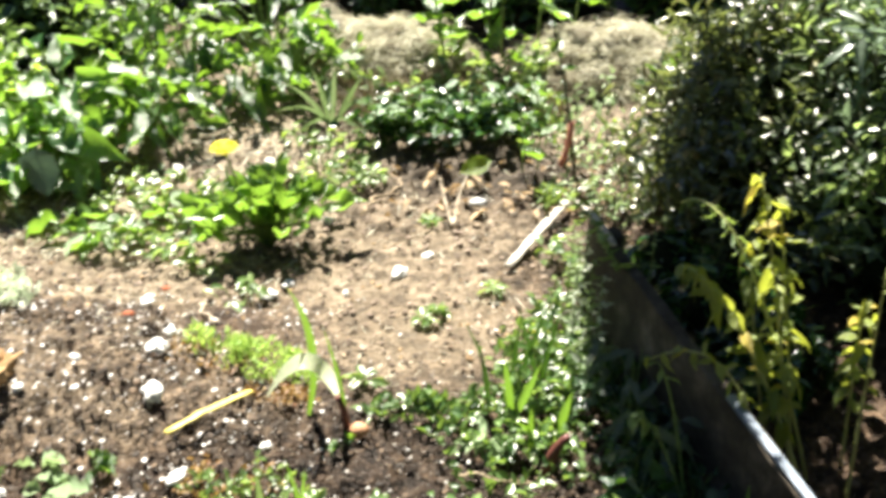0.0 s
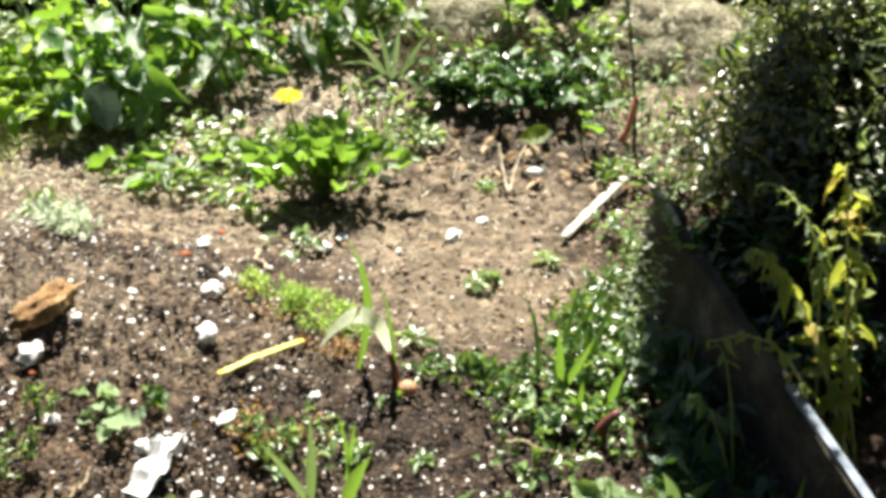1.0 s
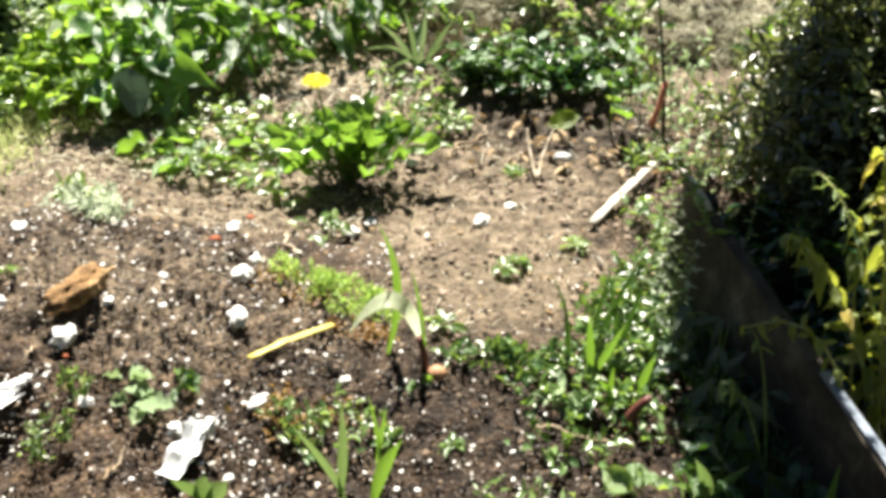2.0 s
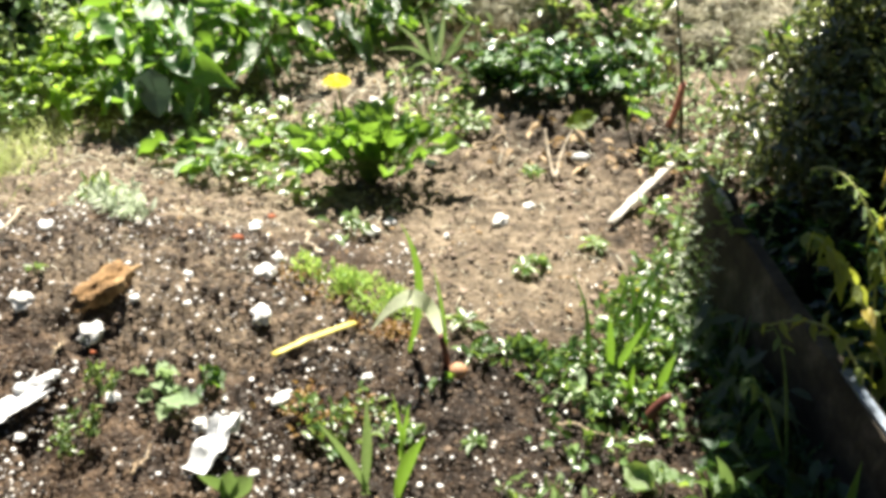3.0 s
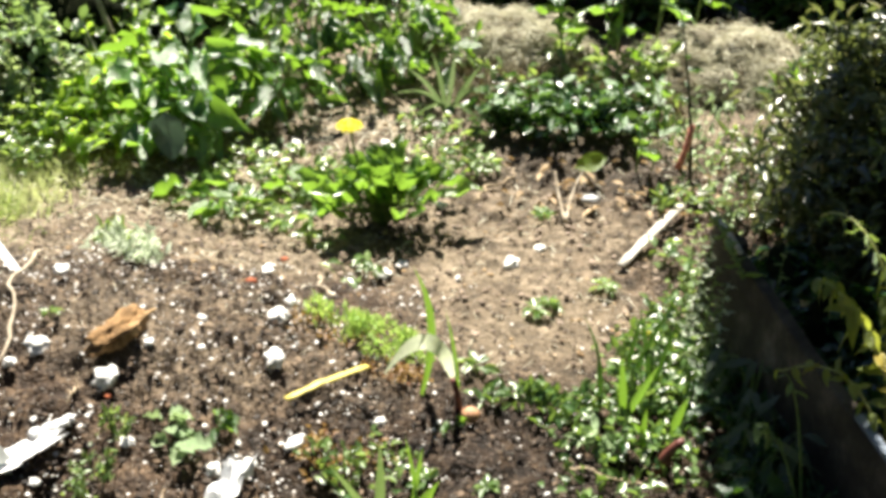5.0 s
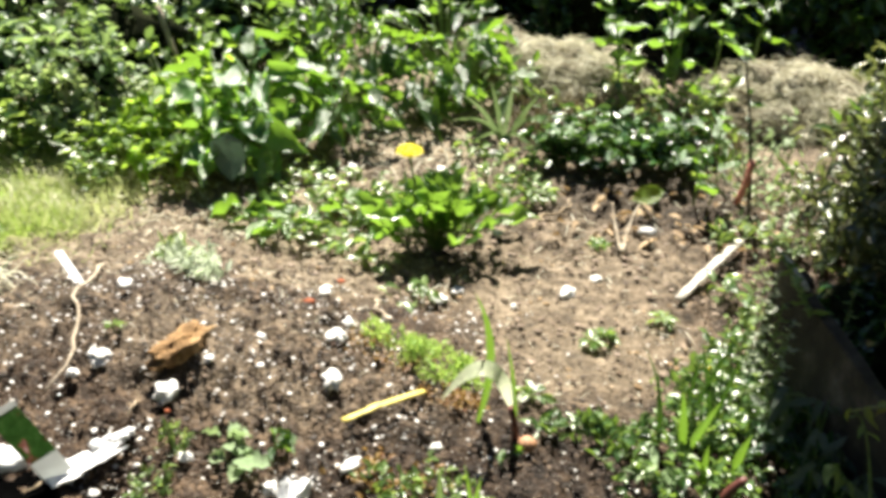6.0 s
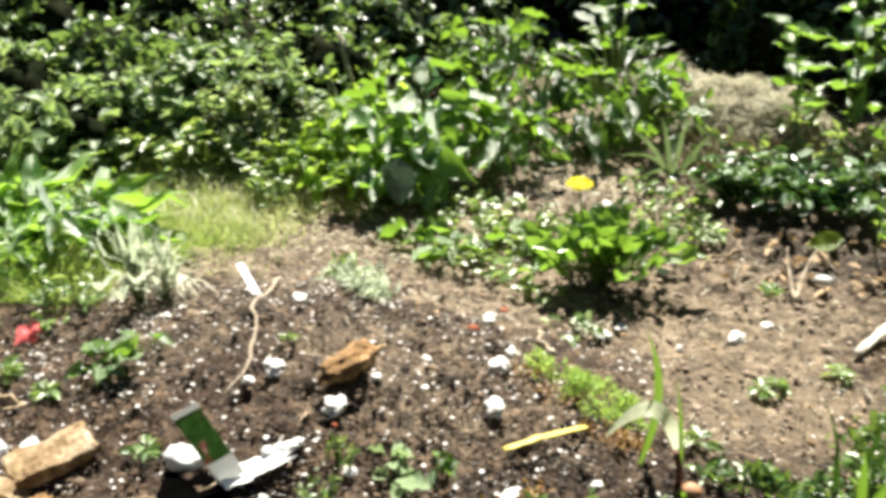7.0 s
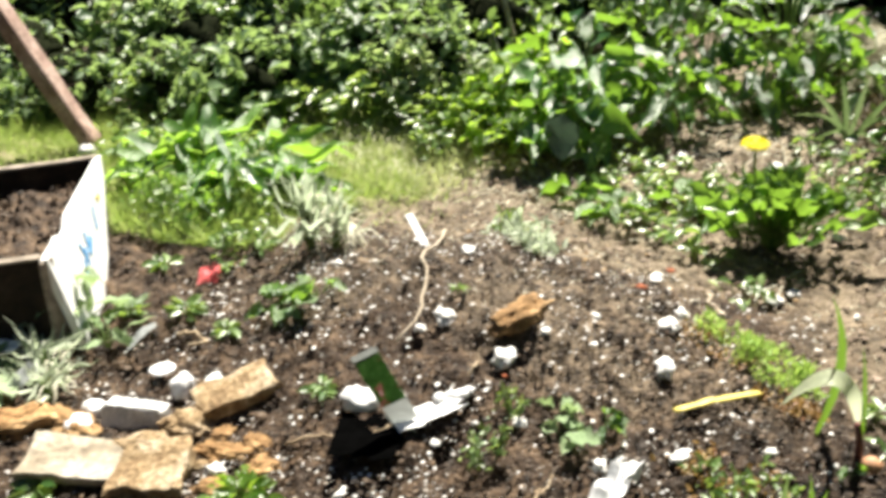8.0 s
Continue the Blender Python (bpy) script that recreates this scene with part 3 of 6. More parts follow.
def stem_plant(place, tip, bow, label, category, n, L, W, mat, stem_mat, r=0.004, shape="lance", thing_name="stem_plant", start=0.2, pairs=True, droop=0.4,
               single=True, group="", hang=0.0):
    """A single stem that arches from its root to tip (both in the world), with leaves along it."""
    root = thing(thing_name, place, label, category, group)
    a, c = np.zeros(3), np.array(tip) - np.array(place)
    pts = curve_points(a + (0, 0, -0.02), np.array(bow), c, 14)
    part("stem", mesh_of("stem", *tube(pts, np.linspace(r, r * 0.4, 14), 7)), stem_mat, root)
    u = np.linspace(start, 1, n)
    P = np.stack([np.interp(u, np.linspace(0, 1, 14), pts[:, k]) for k in range(3)], 1)
    along = unit(np.stack([np.interp(u, np.linspace(0, 1, 14), np.gradient(pts[:, k])) for k in range(3)], 1))
    turn = np.arange(n) * (2.4 if not pairs else 1.57) + np.where(np.arange(n) % 2, np.pi, 0) * pairs
    side = np.stack([np.cos(turn), np.sin(turn), np.zeros(n)], 1)
    way = unit(side * (1 - 0.35 * hang) + along * 0.7 * (1 - hang) + np.array([0, 0, -0.9 * hang]) + RNG.normal(0, 0.2, (n, 3)))
    up = along * (1 - hang) + side * 0.8 * hang + np.array([0, 0, 0.4]) + RNG.normal(0, 0.2, (n, 3))
    ls = L * RNG.uniform(0.6, 1.1, n) * (1.1 - 0.45 * u)
    if single:
        single_leaves("leaf", root, P, way, up, ls, ls * W / L, mat, shape, droop=droop)
    else:
        part("foliage", mesh_of("foliage", *joined_leaves(P, way, up, ls, ls * W / L, shape, 4, droop=droop)), mat, root, kind="stuff")
    return root


def bush(place, radii, label, category, n_stems, n_leaves, L, W, mat, stem_mat=None, shape="oval", thing_name="shrub", core=0.0, group="", inner=0.35,
         upright=0.6, stem_r=0.006):
    """A shrub: branching stems from the root, and leaves set along the outer part of their twigs."""
    root = thing(thing_name, place, label, category, group)
    rx, ry, rz = radii
    pieces, tips = [], []
    for k in range(n_stems):
        d = spread(1, 5, 88)[0]
        q = RNG.uniform(0.7, 1.0)
        end = np.array([d[0] * rx * q, d[1] * ry * q, (0.12 + 0.88 * d[2]) * rz * q])
        mid = end * np.array([0.35, 0.35, 0.6]) + RNG.normal(0, 0.04, 3)
        pts = curve_points((RNG.normal(0, 0.05 * rx), RNG.normal(0, 0.05 * ry), -0.03), mid, end, 8)
        pieces.append(tube(pts, np.linspace(stem_r, stem_r * 0.25, 8), 5))
        tips.append(pts)
        for _ in range(2):
            i = int(RNG.integers(3, 7))
            e2 = pts[i] + unit(RNG.normal(0, 1, 3) + np.array([0, 0, upright])) * np.array([rx, ry, rz]) * RNG.uniform(0.18, 0.4)
            e2[2] = max(e2[2], 0.02)
            p2 = curve_points(pts[i], (pts[i] + e2) / 2 + RNG.normal(0, 0.02, 3), e2, 6)
            pieces.append(tube(p2, np.linspace(stem_r * 0.5, stem_r * 0.2, 6), 4))
            tips.append(p2)
    part("twig_work", mesh_of("twig_work", *merged(pieces)), stem_mat or BARK, root, kind="stuff")
    who = RNG.integers(0, len(tips), n_leaves)
    u = inner + (1 - inner) * RNG.random(n_leaves) ** 0.7
    P, A = np.zeros((n_leaves, 3)), np.zeros((n_leaves, 3))
    for i in range(n_leaves):
        t = tips[who[i]]
        f = u[i] * (len(t) - 1.001)
        k = int(f)
        P[i] = t[k] + (t[k + 1] - t[k]) * (f - k)
        A[i] = t[k + 1] - t[k]
    P += RNG.normal(0, 0.022, (n_leaves, 3)) * (rz / 0.5)
    P[:, 2] = np.maximum(P[:, 2], 0.015)
    way = unit(unit(A) * 0.6 + RNG.normal(0, 0.7, (n_leaves, 3)) + np.array([0, 0, 0.1]))
    up = np.stack([P[:, 0] / rx * 0.75, P[:, 1] / ry * 0.75, np.ones(n_leaves)], 1) + RNG.normal(0, 0.40, (n_leaves, 3))
    ls = L * RNG.uniform(0.5, 1.15, n_leaves)
    part("foliage", mesh_of("foliage", *joined_leaves(P, way, up, ls, ls * W / L * RNG.uniform(0.75, 1.2, n_leaves), shape, 3)), mat, root, kind="stuff")
    # added dark lump: inner shade as colour, and a block against the sky
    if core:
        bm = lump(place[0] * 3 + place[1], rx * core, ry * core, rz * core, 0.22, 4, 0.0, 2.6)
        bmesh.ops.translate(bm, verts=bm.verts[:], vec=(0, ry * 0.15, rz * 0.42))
        part("thicket", bm, CORE, root, "dark lump standing in for the shade inside the shrub")
    return root


def ground_cover(name, place, radii, n, L, W, mat, label, category, shape="oval", rise=0.03, tilt=(10, 85), turn=0.0, group="", stalks=0, stem_mat=None, hump=0.5,
                 segs=3, droop=0.3):
    """A low mat of many small leaves with some stalks showing, rising to the middle."""
    root = thing(name, place, label, category, group)
    a, q = RNG.uniform(0, 6.2832, n), np.sqrt(RNG.random(n)) * (1 + 0.22 * np.sin(RNG.uniform(0, 6.28) + 3 * RNG.random(n)))
    x, y = np.cos(a) * q * radii[0], np.sin(a) * q * radii[1]
    c, s = math.cos(radians(turn)), math.sin(radians(turn))
    x, y = x * c - y * s, x * s + y * c
    lump_h = np.array([max(0.0, noise.noise(Vector((px_ + place[0], py_ + place[1], 1.0)) * 22) + 0.35) for px_, py_ in zip(x, y)])
    keep = RNG.random(n) < np.clip(lump_h * 2.2, 0.12, 1)
    x, y, q, lump_h = x[keep], y[keep], q[keep], lump_h[keep]
    n = len(x)
    z = height(place[0] + x, place[1] + y) - place[2] + rise * RNG.random(n) * (1 - hump * q * q) * (0.5 + 1.2 * lump_h)
    P = np.stack([x, y, z], 1)
    way = spread(n, *tilt)
    up = np.array([0, -0.15, 1.0]) + RNG.normal(0, 0.38, (n, 3))
    ls = L * RNG.uniform(0.5, 1.2, n)
    part("foliage", mesh_of("foliage", *joined_leaves(P, way, up, ls, ls * W / L, shape, segs, droop=droop)), mat, root, kind="stuff")
    if stalks:
        k = RNG.integers(0, n, stalks)
        pieces = [tube(curve_points((x[i] * 0.8, y[i] * 0.8, float(height(place[0] + x[i] * 0.8, place[1] + y[i] * 0.8)) - place[2] - 0.005),
                                    (x[i] * 0.9, y[i] * 0.9, z[i] * 0.7), P[i], 4), 0.0012, 4) for i in k]
        part("stalk_work", mesh_of("stalk_work", *merged(pieces)), stem_mat or STEM, root, kind="stuff")
    return root


def blade_clump(place, ends, label, category, mat, width=0.014, thing_name="sprout", sheath=None, group="", segs=9):
    """Strap leaves, each from the root along a bend to its tip: ends are (bend, tip) pairs, relative to the root."""
    root = thing(thing_name, place, label, category, group)
    for bend, tip in ends:
        pts = curve_points((RNG.normal(0, 0.003), RNG.normal(0, 0.003), -0.01), bend, tip, segs)
        along = unit(np.gradient(pts, axis=0))
        side = unit(np.cross(along, np.array([0.2, 1.0, 0.15])))
        u = np.linspace(0, 1, segs)
        w = width * (0.35 + 0.9 * np.sin(np.pi * np.clip(u * 0.9 + 0.05, 0, 1))) * (1 - u ** 4)
        nrm = np.cross(side, along)
        v = np.concatenate([pts - side * w[:, None] / 2 + nrm * w[:, None] * 0.22, pts, pts + side * w[:, None] / 2 + nrm * w[:, None] * 0.22])
        f = [(k * segs + i, k * segs + i + 1, (k + 1) * segs + i + 1, (k + 1) * segs + i) for k in (0, 1) for i in range(segs - 1)]
        part("blade", mesh_of("blade", v, f), mat, root)
    if sheath:
        pts = curve_points((0, 0, -0.01), (0, 0, sheath * 0.5), (-0.012, 0, sheath), 6)
        part("sheath", mesh_of("sheath", *tube(pts, np.linspace(0.008, 0.005, 6), 8)), SHEATH, root, "red-brown sheath round the stem")
    return root


def grass_stuff(name, n, area, L, mat, label, keep=None, tilt=(5, 55), width=0.0035, segs=4, droop=0.4):
    x, y = RNG.uniform(area[0], area[1], n), RNG.uniform(area[2], area[3], n)
    if keep:
        k = np.array([RNG.random() < keep(p, q) for p, q in zip(x, y)])
        x, y = x[k], y[k]
    P = np.stack([x, y, height(x, y) - 0.004], 1)
    way = spread(len(x), *tilt)
    ls = RNG.uniform(0.4, 1.2, len(x)) * L
    up = np.array([0, 0, 1.0]) + RNG.normal(0, 0.4, (len(x), 3))
    v, f = joined_leaves(P, way, up, ls, np.full(len(x), width) * RNG.uniform(0.6, 1.5, len(x)), "blade", segs, 0.2, droop)
    ob = part(name, mesh_of(name, v, f), mat)
    return tagged(ob, label, name.replace("_", " "), "", "stuff")


# the marigold with its one yellow flower
cal = leafy_plant(on(-0.165, 2.09), "bushy pot marigold with one open yellow flower, growing in the bed", "flower plant", 100, 0.098, 0.043, (4, 60), 0.105, 0.215, L_CAL,
                  "spoon", thing_name="marigold_plant", droop=0.3, flatten=0.0, turmoil=0.7, lowest=0.5)
HEAD = Vector((-0.236, 2.022, 0.214)) - Vector(on(-0.165, 2.09))
part("flower_stalk", mesh_of("flower_stalk", *tube(curve_points((-0.03, 0.02, 0), (-0.07, 0.03, 0.15), HEAD, 9), 0.003, 6)), STEM, cal)
centre = part("flower_head", lump(4, 0.012, 0.012, 0.006, 0.15, 2), ORANGE, cal, "yellow flower with a ring of narrow petals")
centre.location, centre.rotation_euler = HEAD, (radians(8), 0, 0)
for ring, (count, ln) in enumerate(((22, 0.027), (18, 0.022))):
    a = np.arange(count) * 2 * np.pi / count + 0.1 * ring
    way = np.stack([np.cos(a), np.sin(a), np.full(count, 0.02 + 0.12 * ring)], 1)
    P = np.stack([np.cos(a) * 0.006, np.sin(a) * 0.006, np.full(count, 0.001 + 0.002 * ring)], 1)
    single_leaves("petal", centre, P, way, np.tile([0, 0, 1.0], (count, 1)), np.full(count, ln), np.full(count, 0.0075), PETAL, "spoon", segs=5, droop=0.2)

# broad-leaved plants behind it
CROP = [(-0.74, 2.50, 34, 0.100, 0.052, 0.19, 0.16, L_BIG), (-0.52, 2.70, 46, 0.085, 0.038, 0.17, 0.18, L_MID), (-0.28, 2.88, 44, 0.08, 0.036, 0.17, 0.18, L_MID),
        (-0.78, 2.70, 54, 0.092, 0.040, 0.28, 0.22, L_BIG), (-0.46, 2.98, 60, 0.085, 0.034, 0.34, 0.25, L_MID), (-0.14, 3.02, 48, 0.08, 0.034, 0.30, 0.20, L_MID),
        (-0.62, 3.22, 50, 0.085, 0.036, 0.40, 0.24, L_MID), (-0.24, 3.28, 44, 0.085, 0.036, 0.40, 0.2, L_MID), (-0.92, 2.46, 30, 0.085, 0.030, 0.11, 0.15, L_YOUNG),
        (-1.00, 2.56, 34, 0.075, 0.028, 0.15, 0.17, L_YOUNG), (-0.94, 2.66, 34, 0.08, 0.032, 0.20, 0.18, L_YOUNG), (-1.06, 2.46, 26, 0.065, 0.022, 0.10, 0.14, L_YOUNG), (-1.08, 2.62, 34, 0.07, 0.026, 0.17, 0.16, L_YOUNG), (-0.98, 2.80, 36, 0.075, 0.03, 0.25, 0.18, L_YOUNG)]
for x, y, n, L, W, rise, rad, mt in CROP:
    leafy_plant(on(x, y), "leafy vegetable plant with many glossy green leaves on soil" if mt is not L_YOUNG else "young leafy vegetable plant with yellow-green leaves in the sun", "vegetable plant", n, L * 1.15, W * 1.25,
                (30, 98), rise, rad, mt, "jag" if L < 0.089 else "heart", thing_name="vegetable_plant", group="vegetable plants in the bed", droop=0.45, turmoil=0.5)
for x, y, n, L in ((-0.84, 2.43, 10, 0.095), (-0.64, 2.41, 8, 0.08)):
    leafy_plant(on(x, y), "broad-leaved plant with large shiny blue-green leaves near the soil", "vegetable plant", n, L, L * 0.62, (45, 100), 0.12, 0.10, L_BROAD, "heart", thing_name="vegetable_plant",
                group="broad-leaved plants at the front of the crop", droop=0.35, turmoil=0.45)
# one broad leaf that hangs in shade; the shade is put into its colour
hang = thing("vegetable_plant", on(-0.74, 2.40), "plant with large shiny upper leaves and one hanging blue-green leaf", "vegetable plant")
FOOT = np.array(on(-0.74, 2.40))
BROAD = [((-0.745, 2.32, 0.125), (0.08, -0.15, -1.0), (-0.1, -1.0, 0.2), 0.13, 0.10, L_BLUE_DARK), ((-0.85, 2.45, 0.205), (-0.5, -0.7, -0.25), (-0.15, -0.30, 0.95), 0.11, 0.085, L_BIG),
         ((-0.80, 2.49, 0.225), (0.75, -0.5, 0.0), (-0.13, -0.28, 0.95), 0.10, 0.075, L_BIG), ((-0.70, 2.36, 0.14), (0.7, -0.6, -0.3), (-0.10, -0.35, 0.95), 0.09, 0.07, L_BIG),
         ((-0.80, 2.33, 0.06), (-0.6, -0.7, -0.1), (-0.13, -0.28, 0.95), 0.085, 0.065, L_BIG)]
for p, way, up, ln, wd, mt in BROAD:
    p = np.array(p) - FOOT
    part("stalk", mesh_of("stalk", *tube(curve_points((0, 0, -0.02), p * np.array([0.4, 0.4, 0.9]), p, 6), np.linspace(0.004, 0.002, 6), 5)), STEM, hang)
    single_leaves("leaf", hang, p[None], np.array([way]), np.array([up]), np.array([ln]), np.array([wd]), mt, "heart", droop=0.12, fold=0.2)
for x, y in ((-0.66, 2.18), (-0.56, 2.12), (-0.40, 2.20)):
    leafy_plant(on(x, y), "young plant with a few broad fresh leaves on dry soil", "vegetable plant", 9, 0.075, 0.045, (40, 85), 0.04, 0.06, L_CAL, "oval", thing_name="vegetable_plant",
                group="young vegetable plants")

# straw mulch
def straw_heap(place, rx, ry, rz, n, label):
    root = thing("straw_heap", place, label, "straw", "heaps of straw mulch")
    bm = lump(place[0] * 5 + 2, rx, ry, rz, 0.24, 5, 0.2, 2.6)
    bm.normal_update()
    pick = RNG.integers(0, len(bm.verts), n)
    bm.verts.ensure_lookup_table()
    P = np.array([bm.verts[int(k)].co[:] for k in pick]) + RNG.normal(0, 0.006, (n, 3))
    N = np.array([bm.verts[int(k)].normal[:] for k in pick])
    wave = np.array([noise.noise(Vector(p) * 17 + Vector((place[0] * 9, 0, 0))) for p in P])
    P = P + N * (0.006 + 0.03 * wave)[:, None]
    # straws in the hollows take the browner material
    brown = wave + RNG.normal(0, 0.07, n) < -0.13
    part("mulch", bm, STRAW_BED, root)
    way = spread(n, 55, 115)
    way = unit(way - N * np.sum(way * N, 1, keepdims=True) * RNG.uniform(0.35, 1.0, (n, 1)))
    v, f = joined_leaves(P, way, N + RNG.normal(0, 0.7, (n, 3)), RNG.uniform(0.025, 0.075, n), 0.0026, "blade", 3, 0.2, 0.3)
    cut = np.array([brown[int(k)] for k in np.arange(len(f)) * n // len(f)])
    for name, keep, mt in (("straw_cover", ~cut, MULCH), ("rotted_straw", cut, THATCH)):
        faces = [q for q, k in zip(f, keep) if k]
        part(name, mesh_of(name, v, faces), mt, root, "brown straw in the hollows" if mt is THATCH else "", kind="stuff")


straw_heap(on(0.20, 3.27), 0.25, 0.22, 0.15, 16000, "heap of pale straw mulch lying behind the plants")
straw_heap(on(0.92, 3.10), 0.32, 0.26, 0.15, 16000, "rounded heap of pale straw mulch beside the dark shrub")
straw_heap(on(-0.06, 3.44), 0.22, 0.16, 0.17, 900, "small heap of straw mulch in the shade")
grass_stuff("brown_thatch", 3600, (0.02, 0.70, 2.72, 3.06), 0.10, THATCH, "dry brown grass thatch at the foot of the straw", tilt=(15, 88), width=0.0042)
for x, y, r in ((0.12, 2.84, 0.07), (0.30, 2.90, 0.08), (0.46, 2.86, 0.08), (0.60, 2.88, 0.07)):
    ground_cover("low_weeds", on(x, y), (r, r * 0.8), 46, 0.045, 0.02, L_WEED, "sparse green weeds growing through brown thatch", "weed", "oval", 0.13, (20, 85), group="weeds in the thatch", stalks=10)
grass_stuff("straw_litter", 2600, (0.0, 1.0, 2.84, 3.12), 0.07, MULCH, "loose pale straw spilled before the heaps", lambda x, y: 1.0 if y > 2.98 - 0.12 * (x > 0.6) else 0.25, (60, 96), 0.0020)

# dark glossy creeper in front of the straw
for (x, y), n, r in (((0.13, 2.60), 20, 0.09), ((0.22, 2.58), 22, 0.11), ((0.33, 2.57), 22, 0.12), ((0.45, 2.60), 20, 0.10), ((0.30, 2.74), 20, 0.15), ((0.50, 2.70), 14, 0.10)):
    clump = leafy_plant(on(x, y), "low strawberry clump with small dark glossy leaves", "strawberry plant", n, 0.042, 0.030, (40, 95), 0.135, r, L_BERRY, "round",
                        thing_name="strawberry_plant", group="strawberry clumps in the bed", droop=0.35, turmoil=0.5)
    # added dark leaves low down paint the black shade between the upper ones
    m = 70
    way = spread(m, 40, 100)
    P = np.stack([RNG.normal(0, 0.5 * r, m), RNG.normal(0.02, 0.35 * r, m), RNG.uniform(0.01, 0.08, m)], 1)
    part("lower_foliage", mesh_of("lower_foliage", *joined_leaves(P, way, np.array([0, 0, 1.0]) + RNG.normal(0, 0.5, (m, 3)), RNG.uniform(0.03, 0.045, m), 0.026, "round", 4)), L_DARK, clump, "leaves at the foot of the clump, coloured dark as shade", "stuff")

for x, y, z, r, mt in ((0.02, 3.08, 0.02, 0.09, L_MID), (0.36, 3.12, 0.03, 0.08, L_WEED), (0.55, 3.04, 0.0, 0.10, L_MID), (0.66, 2.98, 0.0, 0.08, L_WEED), (1.06, 2.84, 0.0, 0.08, L_MID)):
    ground_cover("low_weeds", on(x, y, z), (r, r * 0.8), 70, 0.055, 0.026, mt, "green weeds growing at the foot of the straw", "weed", "oval", 0.15, (20, 85), group="weeds by the straw", stalks=12)

# tall stems at the back
stem_plant(on(0.50, 3.13), (0.47, 3.14, 0.62), (0.03, 0, 0.3), "tall dark stem with bright green broad leaves", "plant", 16, 0.13, 0.07, L_BIG, DARK_STEM, 0.007, "heart", start=0.22)
stem_plant(on(0.36, 3.08), (0.28, 3.02, 0.42), (-0.02, 0, 0.25), "bright green broad-leaved plant beside the straw", "plant", 11, 0.15, 0.08, L_CAL, STEM, 0.005, "heart", start=0.3)
stem_plant(on(0.70, 3.30), (0.78, 3.25, 0.60), (0.0, 0, 0.3), "tall leafy green plant in the shade", "plant", 14, 0.12, 0.05, L_BIG, STEM, 0.005, "lance", start=0.3)
tied = stem_plant(on(0.64, 2.36), (0.56, 2.385, 0.40), (-0.02, 0, 0.2), "thin dark cane of a young shrub with a salmon tie", "young shrub", 9, 0.05, 0.026, L_DARK, DARK_STEM, 0.006, "oval",
                  start=0.35)
part("tie", mesh_of("tie", *tube(curve_points((-0.02, -0.012, 0.16), (-0.028, -0.03, 0.09), (-0.045, -0.015, 0.04), 7), 0.0085, 6)), PINK_TIE, tied, "salmon-pink ribbon tied round the cane")
stem_plant(on(0.50, 2.40), (0.55, 2.36, 0.22), (0, 0, 0.12), "small plant with yellow-green leaves", "plant", 7, 0.08, 0.045, L_CAL, STEM, 0.003, "oval")
leafy_plant(on(0.52, 2.15), "small pale weed beside the shrub", "weed", 26, 0.035, 0.012, (10, 70), 0.08, 0.05, L_WEED, "lance", thing_name="weed", single=False)
for x, y in ((0.64, 2.22), (0.70, 2.10)):
    ground_cover("low_herb", on(x, y), (0.09, 0.08), 80, 0.032, 0.013, L_PALE, "pale low herb at the foot of the shrub", "weed", "oval", 0.10, (10, 80), group="low herbs by the shrub", stalks=20)

for x, y, r, mt in ((0.58, 2.52, 0.07, L_WEED), (0.70, 2.56, 0.07, L_PALE), (0.62, 2.70, 0.08, L_WEED), (0.78, 2.72, 0.08, L_PALE), (0.66, 2.40, 0.05, L_PALE), (0.76, 2.44, 0.06, L_WEED)):
    ground_cover("pale_weeds", on(x, y), (r, r * 0.9), int(750 * r), 0.038, 0.015, mt, "pale grey-green weeds before the straw", "weed", "lance", 0.10, (5, 70), group="pale weeds by the straw", stalks=12)
grass_stuff("pale_litter", 170, (0.52, 0.86, 2.20, 2.86), 0.04, STRAW, "bleached scraps of straw and leaf under the weeds", tilt=(60, 98), width=0.0045)
stem_plant(on(0.545, 2.42), (0.53, 2.42, 0.20), (0.02, 0, 0.12), "small plant with broad yellow-green leaves", "plant", 6, 0.10, 0.06, L_CAL, STEM, 0.003, "heart", start=0.4)

stem_plant(on(0.86, 3.42), (0.90, 3.40, 0.52), (0.0, 0, 0.3), "tall leafy green plant behind the straw", "plant", 16, 0.12, 0.045, L_MID, STEM, 0.005, "lance", start=0.3)
stem_plant(on(0.58, 3.36), (0.60, 3.34, 0.50), (0.0, 0, 0.3), "tall leafy green plant behind the straw", "plant", 14, 0.11, 0.05, L_MID, STEM, 0.005, "heart", start=0.35)
for x, y in ((0.30, 3.95), (0.85, 3.90), (1.35, 3.75)):
    bush(on(x, y), (0.40, 0.28, 0.55), "low dark shrub in the shade behind the straw", "shrub", 40, 1300, 0.065, 0.034, L_MID, DARK_STEM, thing_name="shade_shrub", core=0.45, group="shrubs in the shade")

# strap-leaved plant in the middle distance
blade_clump(on(-0.02, 2.70), [((-0.04, 0, 0.10), (-0.16, -0.02, 0.07)), ((0.04, 0, 0.11), (0.14, -0.03, 0.09)), ((0.01, 0, 0.12), (0.02, 0, 0.20)), ((-0.05, 0.02, 0.10), (-0.13, 0.02, 0.14)),
                              ((0.05, 0.02, 0.1), (0.10, 0.0, 0.16)), ((0, -0.03, 0.09), (0.1, -0.1, 0.02)), ((0, -0.03, 0.08), (-0.1, -0.1, 0.03)), ((-0.02, 0, 0.12), (-0.05, 0.01, 0.19))],
            "strap-leaved grey-green plant before the straw", "plant", L_STRAP, 0.013, "strap_plant")

